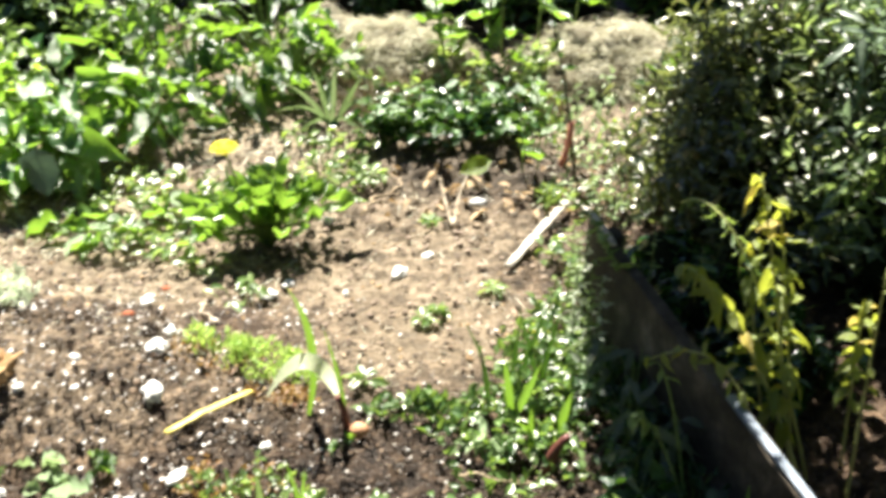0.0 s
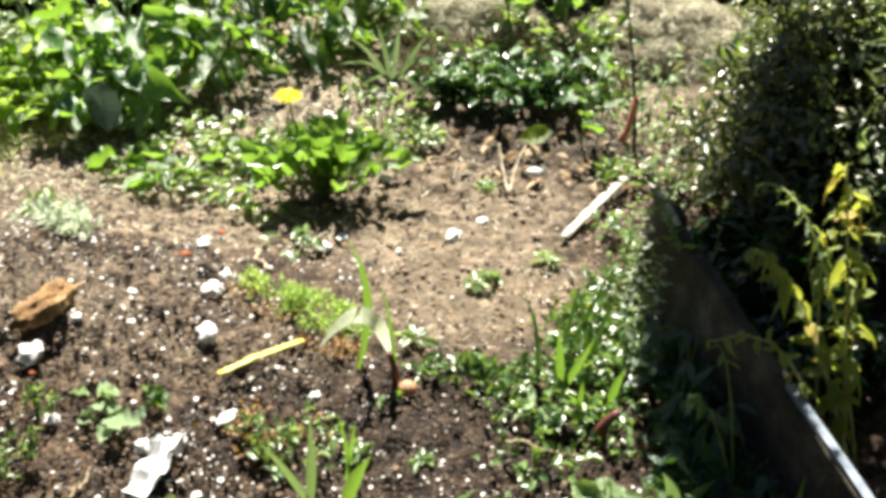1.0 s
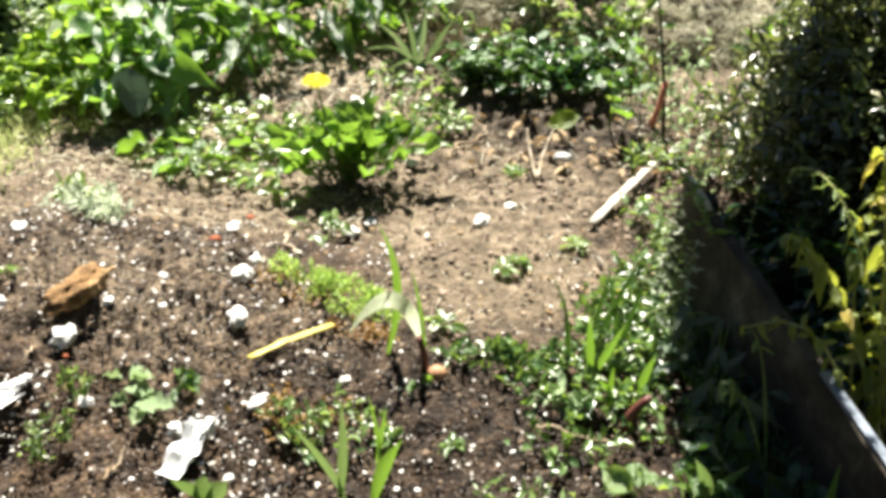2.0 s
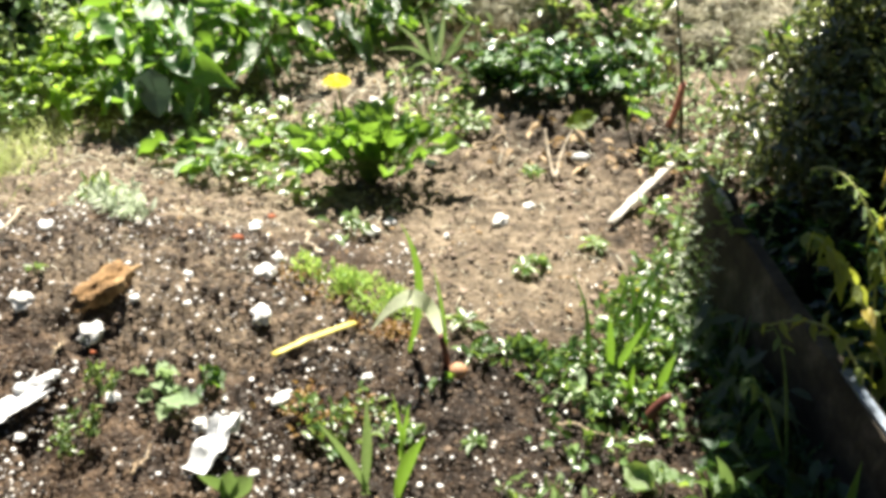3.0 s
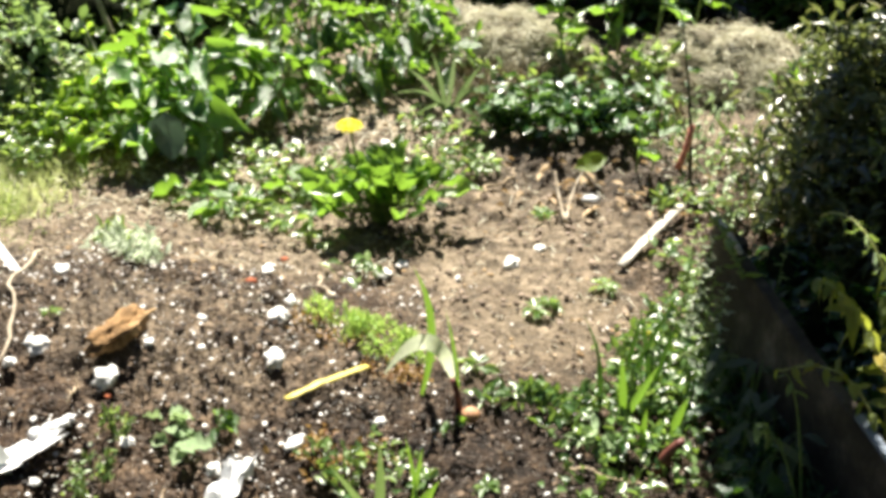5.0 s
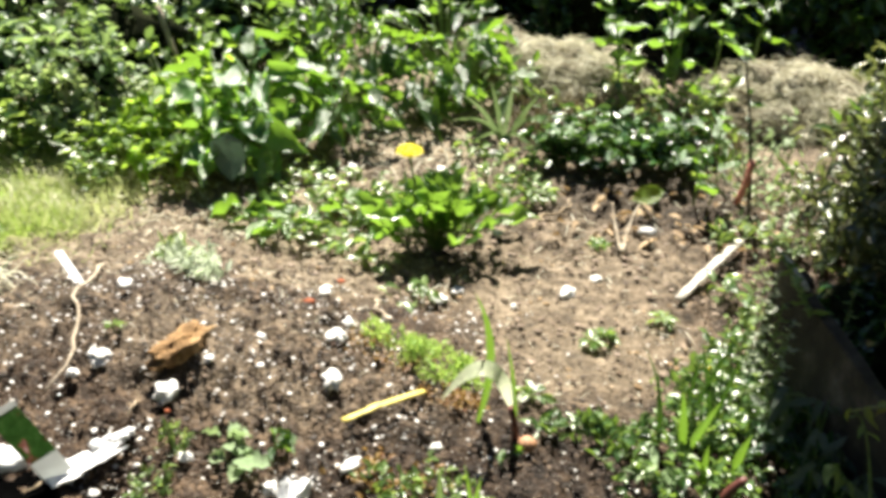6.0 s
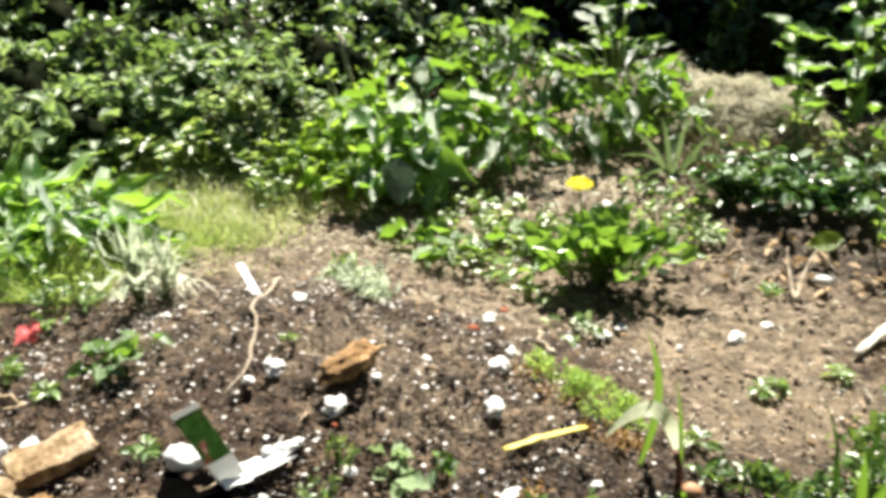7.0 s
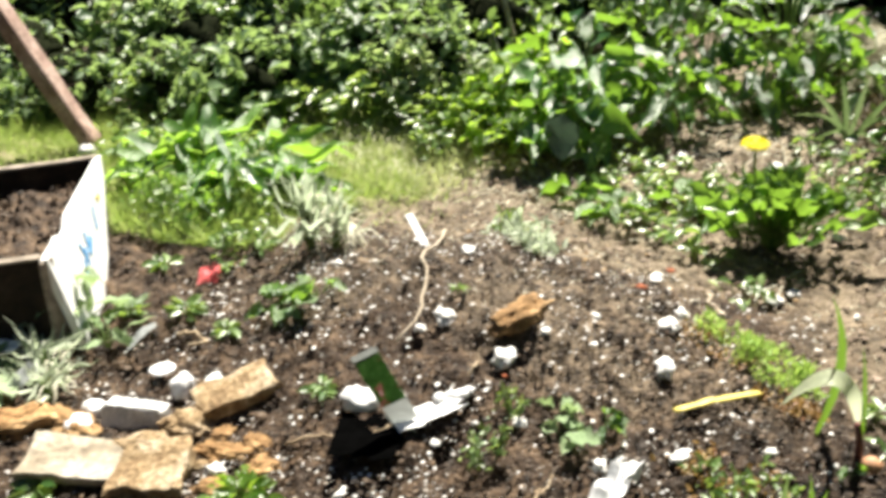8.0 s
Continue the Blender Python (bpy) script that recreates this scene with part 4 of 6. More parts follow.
# sprouts near the middle of the bed
glad = blade_clump(on(0.022, 1.331), [((-0.006, 0, 0.115), (-0.029, 0.0, 0.205))],
                   "young sprout of strap leaves rising from a reddish bulb", "bulb plant", L_MID, 0.0058, "bulb_sprout", 0.062)
ARC = curve_points((-0.010, 0, 0.07), (-0.052, -0.03, 0.225), (-0.127, -0.02, 0.085), 12)
FACE = np.linspace(0, 1, 12)[:, None] * np.array([0, -0.55, 0.2]) + np.array([0, 0.62, -0.78])
side = unit(np.cross(np.gradient(ARC, axis=0), FACE)) * (0.031 * np.sin(np.pi * np.linspace(0.12, 0.97, 12)) ** 0.7)[:, None] / 2
part("blade", mesh_of("blade", np.concatenate([ARC - side, ARC + np.array([0, 0, -0.002]), ARC + side]),
                      [(k * 12 + i, k * 12 + i + 1, k * 12 + i + 13, k * 12 + i + 12) for k in (0, 1) for i in range(11)]), L_GLARE_BLADE, glad, "pale green leaf bent over towards its tip, sun glare put into its colour")
blade_clump(on(-0.05, 1.365), [((0.044, 0, 0.150), (-0.012, 0.0, 0.252))], "single upright green strap leaf", "bulb plant", L_CAL, 0.0125, "shoot")
bulb = part("bulb", lump(6, 0.017, 0.015, 0.014, 0.2, 2), BULB, glad, "pinkish bulb half out of the soil")
bulb.location = (0.020, -0.014, 0.0)
leafy_plant(on(0.012, 1.285), "tiny seedling with shiny green leaves at the bulb", "seedling", 4, 0.026, 0.014, (50, 88), 0.012, 0.012, L_CAL, "oval", thing_name="seedling")
blade_clump(on(-0.095, 1.03), [((-0.02, 0, 0.06), (-0.067, -0.01, 0.142)), ((0.006, 0, 0.08), (0.004, 0.0, 0.178))],
            "pair of pale green strap leaves sprouting from soil", "bulb plant", L_BLADE, 0.0125, "bulb_sprout")
blade_clump(on(-0.052, 1.03), [((0.012, 0, 0.06), (0.046, -0.005, 0.116))], "single broad green strap leaf sprouting from soil", "bulb plant", L_CAL, 0.017, "bulb_sprout")
blade_clump(on(-0.045, 1.10), [((0.0, 0.0, 0.06), (-0.015, 0.0, 0.13)), ((0.004, 0.0, 0.06), (0.012, 0.0, 0.11))], "thin green grass shoots in soil", "shoot", L_CAL, 0.006, "shoot")
blade_clump(on(-0.29, 1.005), [((0.0, 0, 0.02), (0.01, 0.0, 0.05)), ((0.02, 0, 0.02), (0.04, 0, 0.04)), ((-0.02, 0, 0.02), (-0.04, 0, 0.04))],
            "blunt pale green shoots breaking the soil", "shoot", L_BLADE, 0.026, "shoot")
STRAPS = [(0.318, 1.398, 0.012, [((0.028, 0.0, 0.11), (0.075, 0.01, 0.215)), ((0.0, 0.0, 0.09), (0.014, 0.0, 0.175))]), (0.272, 1.365, 0.008, [((0.0, 0.0, 0.11), (-0.05, 0.0, 0.195)), ((-0.01, 0, 0.09), (-0.02, 0, 0.15))]),
          (0.310, 1.325, 0.020, [((-0.01, 0.0, 0.07), (-0.02, 0.0, 0.135)), ((0.02, 0.0, 0.06), (0.045, 0.0, 0.12))]), (0.375, 1.275, 0.021, [((0.008, 0.0, 0.05), (0.024, 0.0, 0.095))]),
          (0.325, 1.25, 0.015, [((0.0, 0.0, 0.05), (0.0, 0.0, 0.085)), ((0.01, 0.0, 0.04), (-0.03, 0.0, 0.06))]), (0.36, 1.40, 0.012, [((-0.01, 0.0, 0.10), (-0.035, 0.0, 0.19)), ((0.02, 0, 0.1), (0.04, 0, 0.17))]),
          (0.43, 1.50, 0.008, [((-0.03, 0.0, 0.06), (-0.08, 0.0, 0.07))])]
for x, y, w, e in STRAPS:
    blade_clump(on(x, y), e, "clump of narrow green strap leaves among weeds", "bulb plant", L_DARK if w < 0.013 else L_MID if w < 0.018 else L_BIG, w * 0.6, "strap_clump", group="strap-leaved clumps")
stub = part("red_stalk", mesh_of("red_stalk", *tube(curve_points(on(0.345, 1.20, -0.01), on(0.35, 1.20, 0.04), on(0.378, 1.20, 0.062), 8), np.linspace(0.011, 0.006, 8), 8)), SHEATH)
tagged(stub, "dark red fleshy stalk among the weeds", "stalk")
blade_clump(on(0.43, 1.02), [((0.0, 0, 0.06), (-0.03, 0.0, 0.10)), ((0.02, 0, 0.05), (0.05, 0, 0.09)), ((-0.01, 0, 0.05), (-0.06, 0, 0.05))], "short green shoots in the shade", "bulb plant", L_BLADE, 0.017, "strap_clump")
leafy_plant(on(0.34, 1.03), "low weed with rounded grey-green leaves in half shade", "weed", 7, 0.045, 0.036, (50, 85), 0.03, 0.03, L_WEED, "round", thing_name="weed")

leafy_plant(on(0.40, 1.00), "fresh weed with rounded bright leaves by the board", "weed", 12, 0.045, 0.03, (30, 85), 0.05, 0.05, L_WEED, "round", thing_name="weed")
ground_cover("chickweed_mat", on(0.17, 1.00), (0.08, 0.05), 120, 0.024, 0.008, L_WEED, "thin patch of narrow-leaved weeds on wet soil", "weed", "lance", 0.04, (10, 80), stalks=20)
# mats of chickweed, moss and herbs
for x, y, rx, ry, n, rise in ((0.38, 1.45, 0.11, 0.16, 1300, 0.075), (0.30, 1.30, 0.12, 0.09, 520, 0.045), (0.44, 1.62, 0.07, 0.08, 330, 0.08), (0.16, 1.36, 0.13, 0.03, 700, 0.03), (0.26, 1.17, 0.09, 0.08, 200, 0.03),
                              (0.40, 1.24, 0.08, 0.1, 260, 0.045)):
    ground_cover("chickweed_mat", on(x, y), (rx, ry), int(n * 0.56), 0.023, 0.0125, L_CHICK, "dense mat of fresh green chickweed on the soil", "weed", "oval", rise, (10, 85), group="chickweed mats", stalks=30)
for x, y, rx, ry, n in ((-0.130, 1.495, 0.075, 0.055, 820), (-0.210, 1.53, 0.06, 0.045, 380), (-0.075, 1.475, 0.045, 0.032, 280)):
    ground_cover("moss_cushion", on(x, y), (rx, ry), n, 0.018, 0.005, L_MOSS, "bright yellow-green cushion of feathery moss on soil", "moss", "lance", 0.04, (0, 60), -14, hump=0.7, group="moss cushions")
ground_cover("red_stonecrop", on(-0.225, 1.49), (0.085, 0.05), 240, 0.011, 0.006, L_RED, "reddish stonecrop creeping round the moss", "stonecrop", "oval", 0.014, (20, 85))
ground_cover("red_stonecrop", on(-0.09, 1.40), (0.07, 0.03), 260, 0.011, 0.007, L_RED, "reddish stonecrop creeping beside the moss", "stonecrop", "oval", 0.012, (20, 85))
ground_cover("red_stonecrop", on(-0.17, 1.18), (0.09, 0.05), 230, 0.013, 0.008, L_RED, "reddish and green stonecrop in dark soil", "stonecrop", "oval", 0.02, (20, 85))
ground_cover("stonecrop", on(-0.13, 1.16), (0.09, 0.06), 250, 0.019, 0.010, L_WEED, "fresh green stonecrop shoots in dark soil", "stonecrop", "oval", 0.035, (10, 80))

# seedlings and small weeds
WEEDS = [(-0.848, 1.145, 0.024), (-0.689, 1.389, 0.014),
         (0.226, 2.138, 0.026), (0.180, 1.678, 0.021), (-0.030, 1.146, 0.018), (0.067, 1.141, 0.018), (0.224, 1.124, 0.012), (0.336, 1.790, 0.026), (0.208, 1.709, 0.022),
         (-1.386, 1.304, 0.034), (-1.273, 1.345, 0.03), (-1.148, 1.300, 0.026), (-1.434, 1.488, 0.03), (-1.281, 1.507, 0.022), (-1.172, 0.798, 0.03), (0.053, 1.459, 0.026)]
for x, y, r in WEEDS:
    leafy_plant(on(x, y), "small green weed seedling in the soil", "weed", 9 + int(r * 350), r * 1.15, r * 0.55, (35, 88), r * 0.5, r * 0.6, L_WEED, "oval", thing_name="weed",
                group="weed seedlings", single=r > 0.03)
MATS = [(-0.10, 2.62, 0.06), (-0.547, 2.428, 0.07), (-0.443, 2.36, 0.085), (-0.157, 2.40, 0.06), (0.014, 2.52, 0.09), (-0.03, 2.42, 0.09), (-0.364, 2.16, 0.08),
        (-0.482, 2.10, 0.06), (-0.197, 1.775, 0.045), (-0.30, 1.93, 0.045), (-0.30, 2.30, 0.08), (0.546, 1.802, 0.06), (0.50, 1.92, 0.05), (-0.62, 2.30, 0.05), (-0.50, 2.24, 0.06), (-0.40, 2.02, 0.045), (-0.33, 2.34, 0.05), (0.06, 2.36, 0.06)]
for x, y, r in MATS:
    ground_cover("low_weeds", on(x, y), (r * 1.15, r * 0.9), int(780 * r), 0.036, 0.019, L_WEED, "patch of low green weeds on dry soil", "weed", "oval", 0.05, (45, 95), group="patches of low weeds", stalks=14)
for x, y, r, mt in ((-0.66, 1.70, 0.07, L_SILVER), (-0.60, 1.62, 0.04, L_SILVER), (-0.70, 1.78, 0.05, L_WEED)):
    ground_cover("silver_herb", on(x, y), (r, r * 0.7), 190, 0.03, 0.010, mt, "low silver-grey herb on the mound", "herb", "lance", 0.05, (10, 80), stalks=10)
leafy_plant(on(-0.415, 1.165), "flat rosette of pale grey-green lobed leaves", "weed", 8, 0.036, 0.028, (72, 88), 0.018, 0.02, L_PALE, "jag", thing_name="weed", droop=0.2)
leafy_plant(on(-0.445, 1.20), "flat rosette of pale grey-green lobed leaves", "weed", 6, 0.032, 0.024, (70, 88), 0.016, 0.02, L_PALE, "jag", thing_name="weed", droop=0.2)
leafy_plant(on(-0.365, 1.205), "small weed with dark green leaves on soil", "weed", 7, 0.032, 0.016, (60, 86), 0.03, 0.02, L_CAL, "oval", thing_name="weed")
for x, y, r in ((-0.517, 1.175, 0.025), (-0.525, 1.115, 0.03), (-0.53, 1.075, 0.034)):
    ground_cover("feathery_weed", on(x, y), (r * 0.9, r * 0.9), 95, 0.015, 0.006, L_WEED, "small feathery light green weed on soil", "weed", "lance", 0.045, (5, 75), group="feathery weeds", stalks=16)
leafy_plant(on(0.255, 1.255), "weed rosette of narrow grey-green leaves", "weed", 18, 0.045, 0.014, (40, 88), 0.03, 0.02, L_PALE, "oval", thing_name="weed")
leafy_plant(on(-0.98, 1.39), "small plant with shiny fresh green leaves", "seedling", 9, 0.048, 0.034, (50, 86), 0.03, 0.04, L_CAL, "heart", thing_name="seedling")
leafy_plant(on(-1.06, 1.36), "small plant with shiny fresh green leaves", "seedling", 7, 0.05, 0.036, (55, 86), 0.025, 0.035, L_CAL, "heart", thing_name="seedling")
leafy_plant(on(-0.85, 0.885), "small lime-green seedling cluster among stones", "seedling", 64, 0.026, 0.013, (20, 85), 0.03, 0.055, L_YOUNG, "oval", thing_name="seedling", single=False)

# silver tuft, docks and lawn on the far side
def silver_tuft(x, y, k, label):
    root = leafy_plant(on(x, y), label, "herb", int(22 + 16 * k), 0.05 + 0.07 * k, 0.006 + 0.007 * k, (0, 52) if k > 0.6 else (10, 80), 0.10 * k, 0.06 * k + 0.02, L_SILVER, "lance", thing_name="silver_herb", group="silver tufts", droop=0.3, flatten=0.0)
    n = int(26 * k)
    way = unit(spread(n, 60, 125) + np.array([0.5, -0.2, 0]))
    v, f = joined_leaves(RNG.normal(0, 0.02, (n, 3)) * k + np.array([0.03, 0, 0.08 * k]), way, np.tile([0, 0, 1.0], (n, 1)), 0.10 * k, 0.0045, "blade", 4, 0.2, 0.6)
    part("dead_foliage", mesh_of("dead_foliage", v, f), STRAW, root, "bleached dead leaves hanging round the foot", "stuff")


silver_tuft(-1.14, 1.635, 1.0, "tuft of silver-grey leaves over bleached dead foliage")
silver_tuft(-1.06, 1.615, 0.7, "smaller silver tuft with straw-coloured dead leaves")
silver_tuft(-1.41, 1.08, 0.5, "silver-grey herb growing beside the planter box")
silver_tuft(-1.35, 1.02, 0.42, "silver-grey herb growing beside the planter box")
leafy_plant(on(-1.46, 1.01), "grey-green plant with broad felted leaves by the box", "herb", 10, 0.085, 0.045, (50, 88), 0.04, 0.07, L_PALE, "oval", thing_name="felted_herb")
leafy_plant(on(-1.455, 1.235), "grey-green leafy herb growing against the planter box", "herb", 20, 0.065, 0.026, (10, 75), 0.10, 0.07, L_PALE, "oval", thing_name="felted_herb")
leafy_plant(on(-1.37, 1.21), "grey-green leafy herb growing on the soil", "herb", 12, 0.05, 0.02, (30, 85), 0.04, 0.05, L_PALE, "oval", thing_name="felted_herb")
for x, y, n, L in ((-1.60, 1.92, 20, 0.21), (-1.46, 1.96, 20, 0.20), (-1.72, 1.94, 16, 0.17), (-1.46, 1.82, 14, 0.15), (-1.34, 1.90, 12, 0.13)):
    leafy_plant(on(x, y), "dock plant with long broad bright green leaves", "weed", n, L, L * 0.235, (30, 92), 0.13, 0.08, L_DOCK if n > 15 else L_BIG, "oval", thing_name="dock_plant", group="dock plants in grass", droop=0.35)
for x, y, r in ((-1.30, 1.60, 0.06), (-1.9, 2.06, 0.12), (-1.6, 2.1, 0.10), (-1.12, 2.32, 0.05)):
    ground_cover("low_weeds", on(x, y), (r * 1.2, r), int(2400 * r), 0.032, 0.016, L_WEED, "patch of fresh green weeds in the grass", "weed", "oval", 0.09, (40, 92), group="weeds in the grass", stalks=14)


def lawn(x, y):
    """1 on the grass, thinning out at the worn edge of the bed."""
    edge = -1.07 - 0.42 * max(0.0, 2.05 - y) + 0.05 * math.sin(y * 13) + 0.03 * math.sin(x * 31 + y * 17)
    if y < 1.60 + 0.25 * (x + 1.5) ** 2:
        return 0.0
    return min(1.0, max(0.0, (edge - x) / 0.10)) * (0.55 + 0.45 * min(1.0, max(0.0, 0.5 + 2.2 * noise.noise(Vector((x * 6, y * 6, 8.0))))))


grass_stuff("lawn_grass", 90000, (-2.7, -0.95, 1.55, 2.55), 0.026, L_GRASS, "rough sunlit short grass with dry blades", lawn, (0, 45), 0.0013, 2)
grass_stuff("tall_grass", 3600, (-2.6, -0.95, 1.6, 2.5), 0.075, L_GRASS, "longer grass blades standing in the lawn", lawn, (0, 35), 0.0016, 3, 0.15)
grass_stuff("dry_grass", 2400, (-1.62, -1.02, 2.14, 2.52), 0.05, STRAW, "pale dry grass at the edge of the thicket", lawn, (10, 80), 0.0022, 3, 0.2)
grass_stuff("pale_grass", 2600, (-1.40, -0.92, 2.04, 2.56), 0.055, L_DRYGRASS, "thin half-dry grass between the lawn and the crop", lambda x, y: max(0.0, 1.0 - ((x + 1.16) / 0.22) ** 2), (5, 75), 0.0022, 3, 0.25)
grass_stuff("thicket_grass", 2400, (-2.5, -1.08, 2.42, 2.72), 0.10, L_DRYGRASS, "half-dry grass growing up into the thicket", tilt=(0, 65), width=0.0032)
grass_stuff("bed_edge_straw", 420, (-1.12, -0.50, 2.06, 2.46), 0.05, STRAW, "pale straw lying on the dry soil before the crop", tilt=(76, 96), width=0.003)
grass_stuff("bed_edge_grass", 200, (-1.25, -0.92, 1.80, 2.40), 0.035, L_GRASS, "thin grass creeping into the bed", width=0.0018)
grass_stuff("box_grass", 900, (-1.68, -1.36, 1.60, 1.84), 0.08, L_GRASS, "tall fresh grass growing beside the planter box", tilt=(0, 60), width=0.0026, droop=0.3)
for x, y, r, mt in ((-1.58, 1.72, 0.08, L_WEED), (-1.49, 1.70, 0.07, L_DOCK), (-1.42, 1.77, 0.08, L_WEED), (-1.53, 1.80, 0.09, L_DOCK), (-1.66, 1.76, 0.08, L_DOCK)):
    ground_cover("feathery_weed", on(x, y), (r, r * 0.8), 330, 0.030, 0.008, mt, "bushy feathery green weed beside the planter box", "weed", "lance", 0.11, (5, 80), group="feathery weeds by the box", stalks=24)
grass_stuff("dead_grass", 200, (-0.62, 0.02, 2.30, 2.75), 0.11, STRAW, "pale dead grass between the vegetable plants", tilt=(62, 94), width=0.0022)
grass_stuff("dry_straw_bits", 950, (-1.2, 0.7, 1.4, 2.9), 0.045, STRAW, "scattered bits of dry straw on the soil", tilt=(80, 96), width=0.0022)

n = 70
P = np.stack([RNG.uniform(0.12, 0.72, n), RNG.uniform(2.15, 2.48, n), np.zeros(n)], 1)
P[:, 2] = height(P[:, 0], P[:, 1]) + 0.008
litter = part("leaf_litter", mesh_of("leaf_litter", *joined_leaves(P, spread(n, 75, 100), np.array([0, 0, 1.0]) + RNG.normal(0, 0.4, (n, 3)), RNG.uniform(0.02, 0.045, n), 0.018, "oval", 4)), L_DRY)
tagged(litter, "dry brown and pinkish fallen leaves under the strawberries", "leaf litter", "", "stuff")

# the thickets
LOW = [(-2.05, 2.42), (-1.72, 2.58), (-1.45, 2.74), (-2.4, 2.3), (-2.7, 2.0), (-1.95, 2.85), (-1.6, 3.05), (-1.2, 2.92), (-2.35, 2.7), (-2.75, 2.45), (-3.1, 2.2), (-1.05, 3.3),
       (-1.45, 3.45), (-1.95, 3.35), (-2.45, 3.2), (-2.95, 2.9), (-0.85, 3.7), (-3.3, 2.6), (-1.3, 3.9), (-1.9, 3.8), (-1.58, 2.8), (-2.15, 2.62), (-2.55, 2.95), (-1.8, 2.42), (-1.3, 2.68)]
for i, (x, y) in enumerate(LOW):
    k = 0.040 + 0.022 * ((i * 7) % 3) / 2
    bush(on(x, y), (0.30, 0.26, max(0.14, 0.20 + 0.2 * (y - 2.4))), "sunlit low thicket of light green leaves and bare twigs" if y < 2.75 else "thicket shrub behind the sunlit leaves, shade put into its leaf colour", "shrub", 34, 1050, k, k * 0.66, L_HEDGE if y < 2.75 else L_SHADE_HEDGE, core=0.5, thing_name="thicket_shrub",
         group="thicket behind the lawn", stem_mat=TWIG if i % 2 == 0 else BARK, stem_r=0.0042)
for x, y, rx, rz in ((-0.3, 4.45, 0.6, 1.25), (0.25, 4.6, 0.65, 1.7), (0.95, 4.5, 0.7, 1.8), (1.7, 4.2, 0.75, 1.8), (-1.0, 4.8, 0.8, 1.0), (2.4, 3.4, 0.7, 1.6), (-1.9, 4.8, 0.8, 0.9), (-2.8, 4.3, 0.8, 0.9), (-3.6, 3.4, 0.7, 0.8)):
    bush(on(x, y), (rx, 0.5, rz), "tall dark hedge shrub standing in its own shade", "hedge", 34, 2600, 0.10, 0.062, L_DARK, core=0.6, thing_name="hedge_shrub", group="hedge shrubs")
# unseen hedge shrubs added round behind the camera: they close the garden, cut skylight
for x, y in ((-4.6, 2.0), (-4.8, 0.6), (-4.6, -0.9), (-3.6, -2.2), (-2.2, -2.9), (-0.7, -3.2), (0.9, -3.1), (2.3, -2.5), (3.3, -1.4), (3.6, 0.0), (3.4, 1.5)):
    bush(on(x, y), (0.95, 0.95, 3.2), "tall unseen hedge shrub added to cut the skylight", "hedge", 48, 3600, 0.19, 0.13, L_DARK, core=0.4, thing_name="hedge_shrub", group="hedge shrubs")
for i in range(9, 30):
    x = -2.5 + 1.35 * (i / 29) + RNG.normal(0, 0.05)
    y = 2.36 + 0.18 * (i / 29) + RNG.normal(0, 0.05)
    leafy_plant(on(x, y), "sunlit nettle-like weed at the edge of the thicket", "weed", 34, 0.05, 0.026, (30, 88), 0.13, 0.10, L_WEED, "heart", thing_name="edge_weed", group="weeds at the thicket's edge",
                single=False)
for x, y, rx, rz in ((-1.30, 2.56, 0.20, 0.20), (-1.14, 2.66, 0.15, 0.17), (-1.46, 2.60, 0.16, 0.16), (-1.60, 2.54, 0.16, 0.15), (-1.36, 2.74, 0.18, 0.24)):
    bush(on(x, y), (rx, 0.13, rz), "pale sunlit bramble with small leaves and bleached twigs", "shrub", 26, 620, 0.034, 0.020, L_BRAMBLE, PALE_ROOT, thing_name="bramble", group="brambles at the thicket's edge", stem_r=0.003)
# bare bramble canes
for i in range(11):
    x, y = -1.34 + 0.42 * RNG.random(), 2.58 + 0.25 * RNG.random()
    tip = (x + RNG.normal(-0.04, 0.11), y + RNG.normal(0, 0.08), 0.10 + 0.16 * RNG.random())
    cane = part("dead_cane", mesh_of("dead_cane", *tube(curve_points(on(x, y, -0.02), (x + RNG.normal(0, 0.02), y, 0.1), tip, 9), np.linspace(0.005, 0.0025, 9), 6)), BLEACHED)
    tagged(cane, "bleached dead bramble cane standing at the thicket", "cane", "dead canes")

for a, b, c, rad in (((-1.12, 2.92), (-1.16, 2.92, 0.10), (-1.19, 2.90, 0.24), 0.020), ((-1.03, 2.92), (-1.07, 2.90, 0.16), (-1.11, 2.90, 0.32), 0.011)):
    stump = part("dead_cane", mesh_of("dead_cane", *tube(curve_points(on(*a, -0.02), b, c, 9), np.linspace(rad, rad * 0.75, 9) * (1 + 0.12 * np.sin(np.arange(9) * 2.1)), 9)), PALE_ROOT)
    tagged(stump, "leaning dead grey-brown stem in the thicket", "cane", "dead canes")

# the dark shrub by the edging board
bush(on(0.98, 2.04), (0.36, 0.48, 0.56), "large dense shrub with small dark shiny leaves", "shrub", 150, 11000, 0.044, 0.016, L_SHRUB, DARK_STEM, "lance", "dark_shrub", core=0.42, inner=0.2)
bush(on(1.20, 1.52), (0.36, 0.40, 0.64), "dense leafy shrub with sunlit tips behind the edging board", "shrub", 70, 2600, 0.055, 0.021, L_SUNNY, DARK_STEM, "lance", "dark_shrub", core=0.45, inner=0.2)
bush(on(1.30, 1.05), (0.42, 0.5, 0.60), "dense dark shrub overhanging the edging board", "shrub", 70, 5000, 0.04, 0.014, L_SHRUB, DARK_STEM, "lance", "dark_shrub", core=0.42, inner=0.2)
bush(on(1.20, 1.72), (0.38, 0.48, 0.74), "upright shrub with long drooping bluish leaves", "shrub", 60, 1300, 0.075, 0.021, L_BLUE, DARK_STEM, "lance", "dark_shrub", inner=0.45)
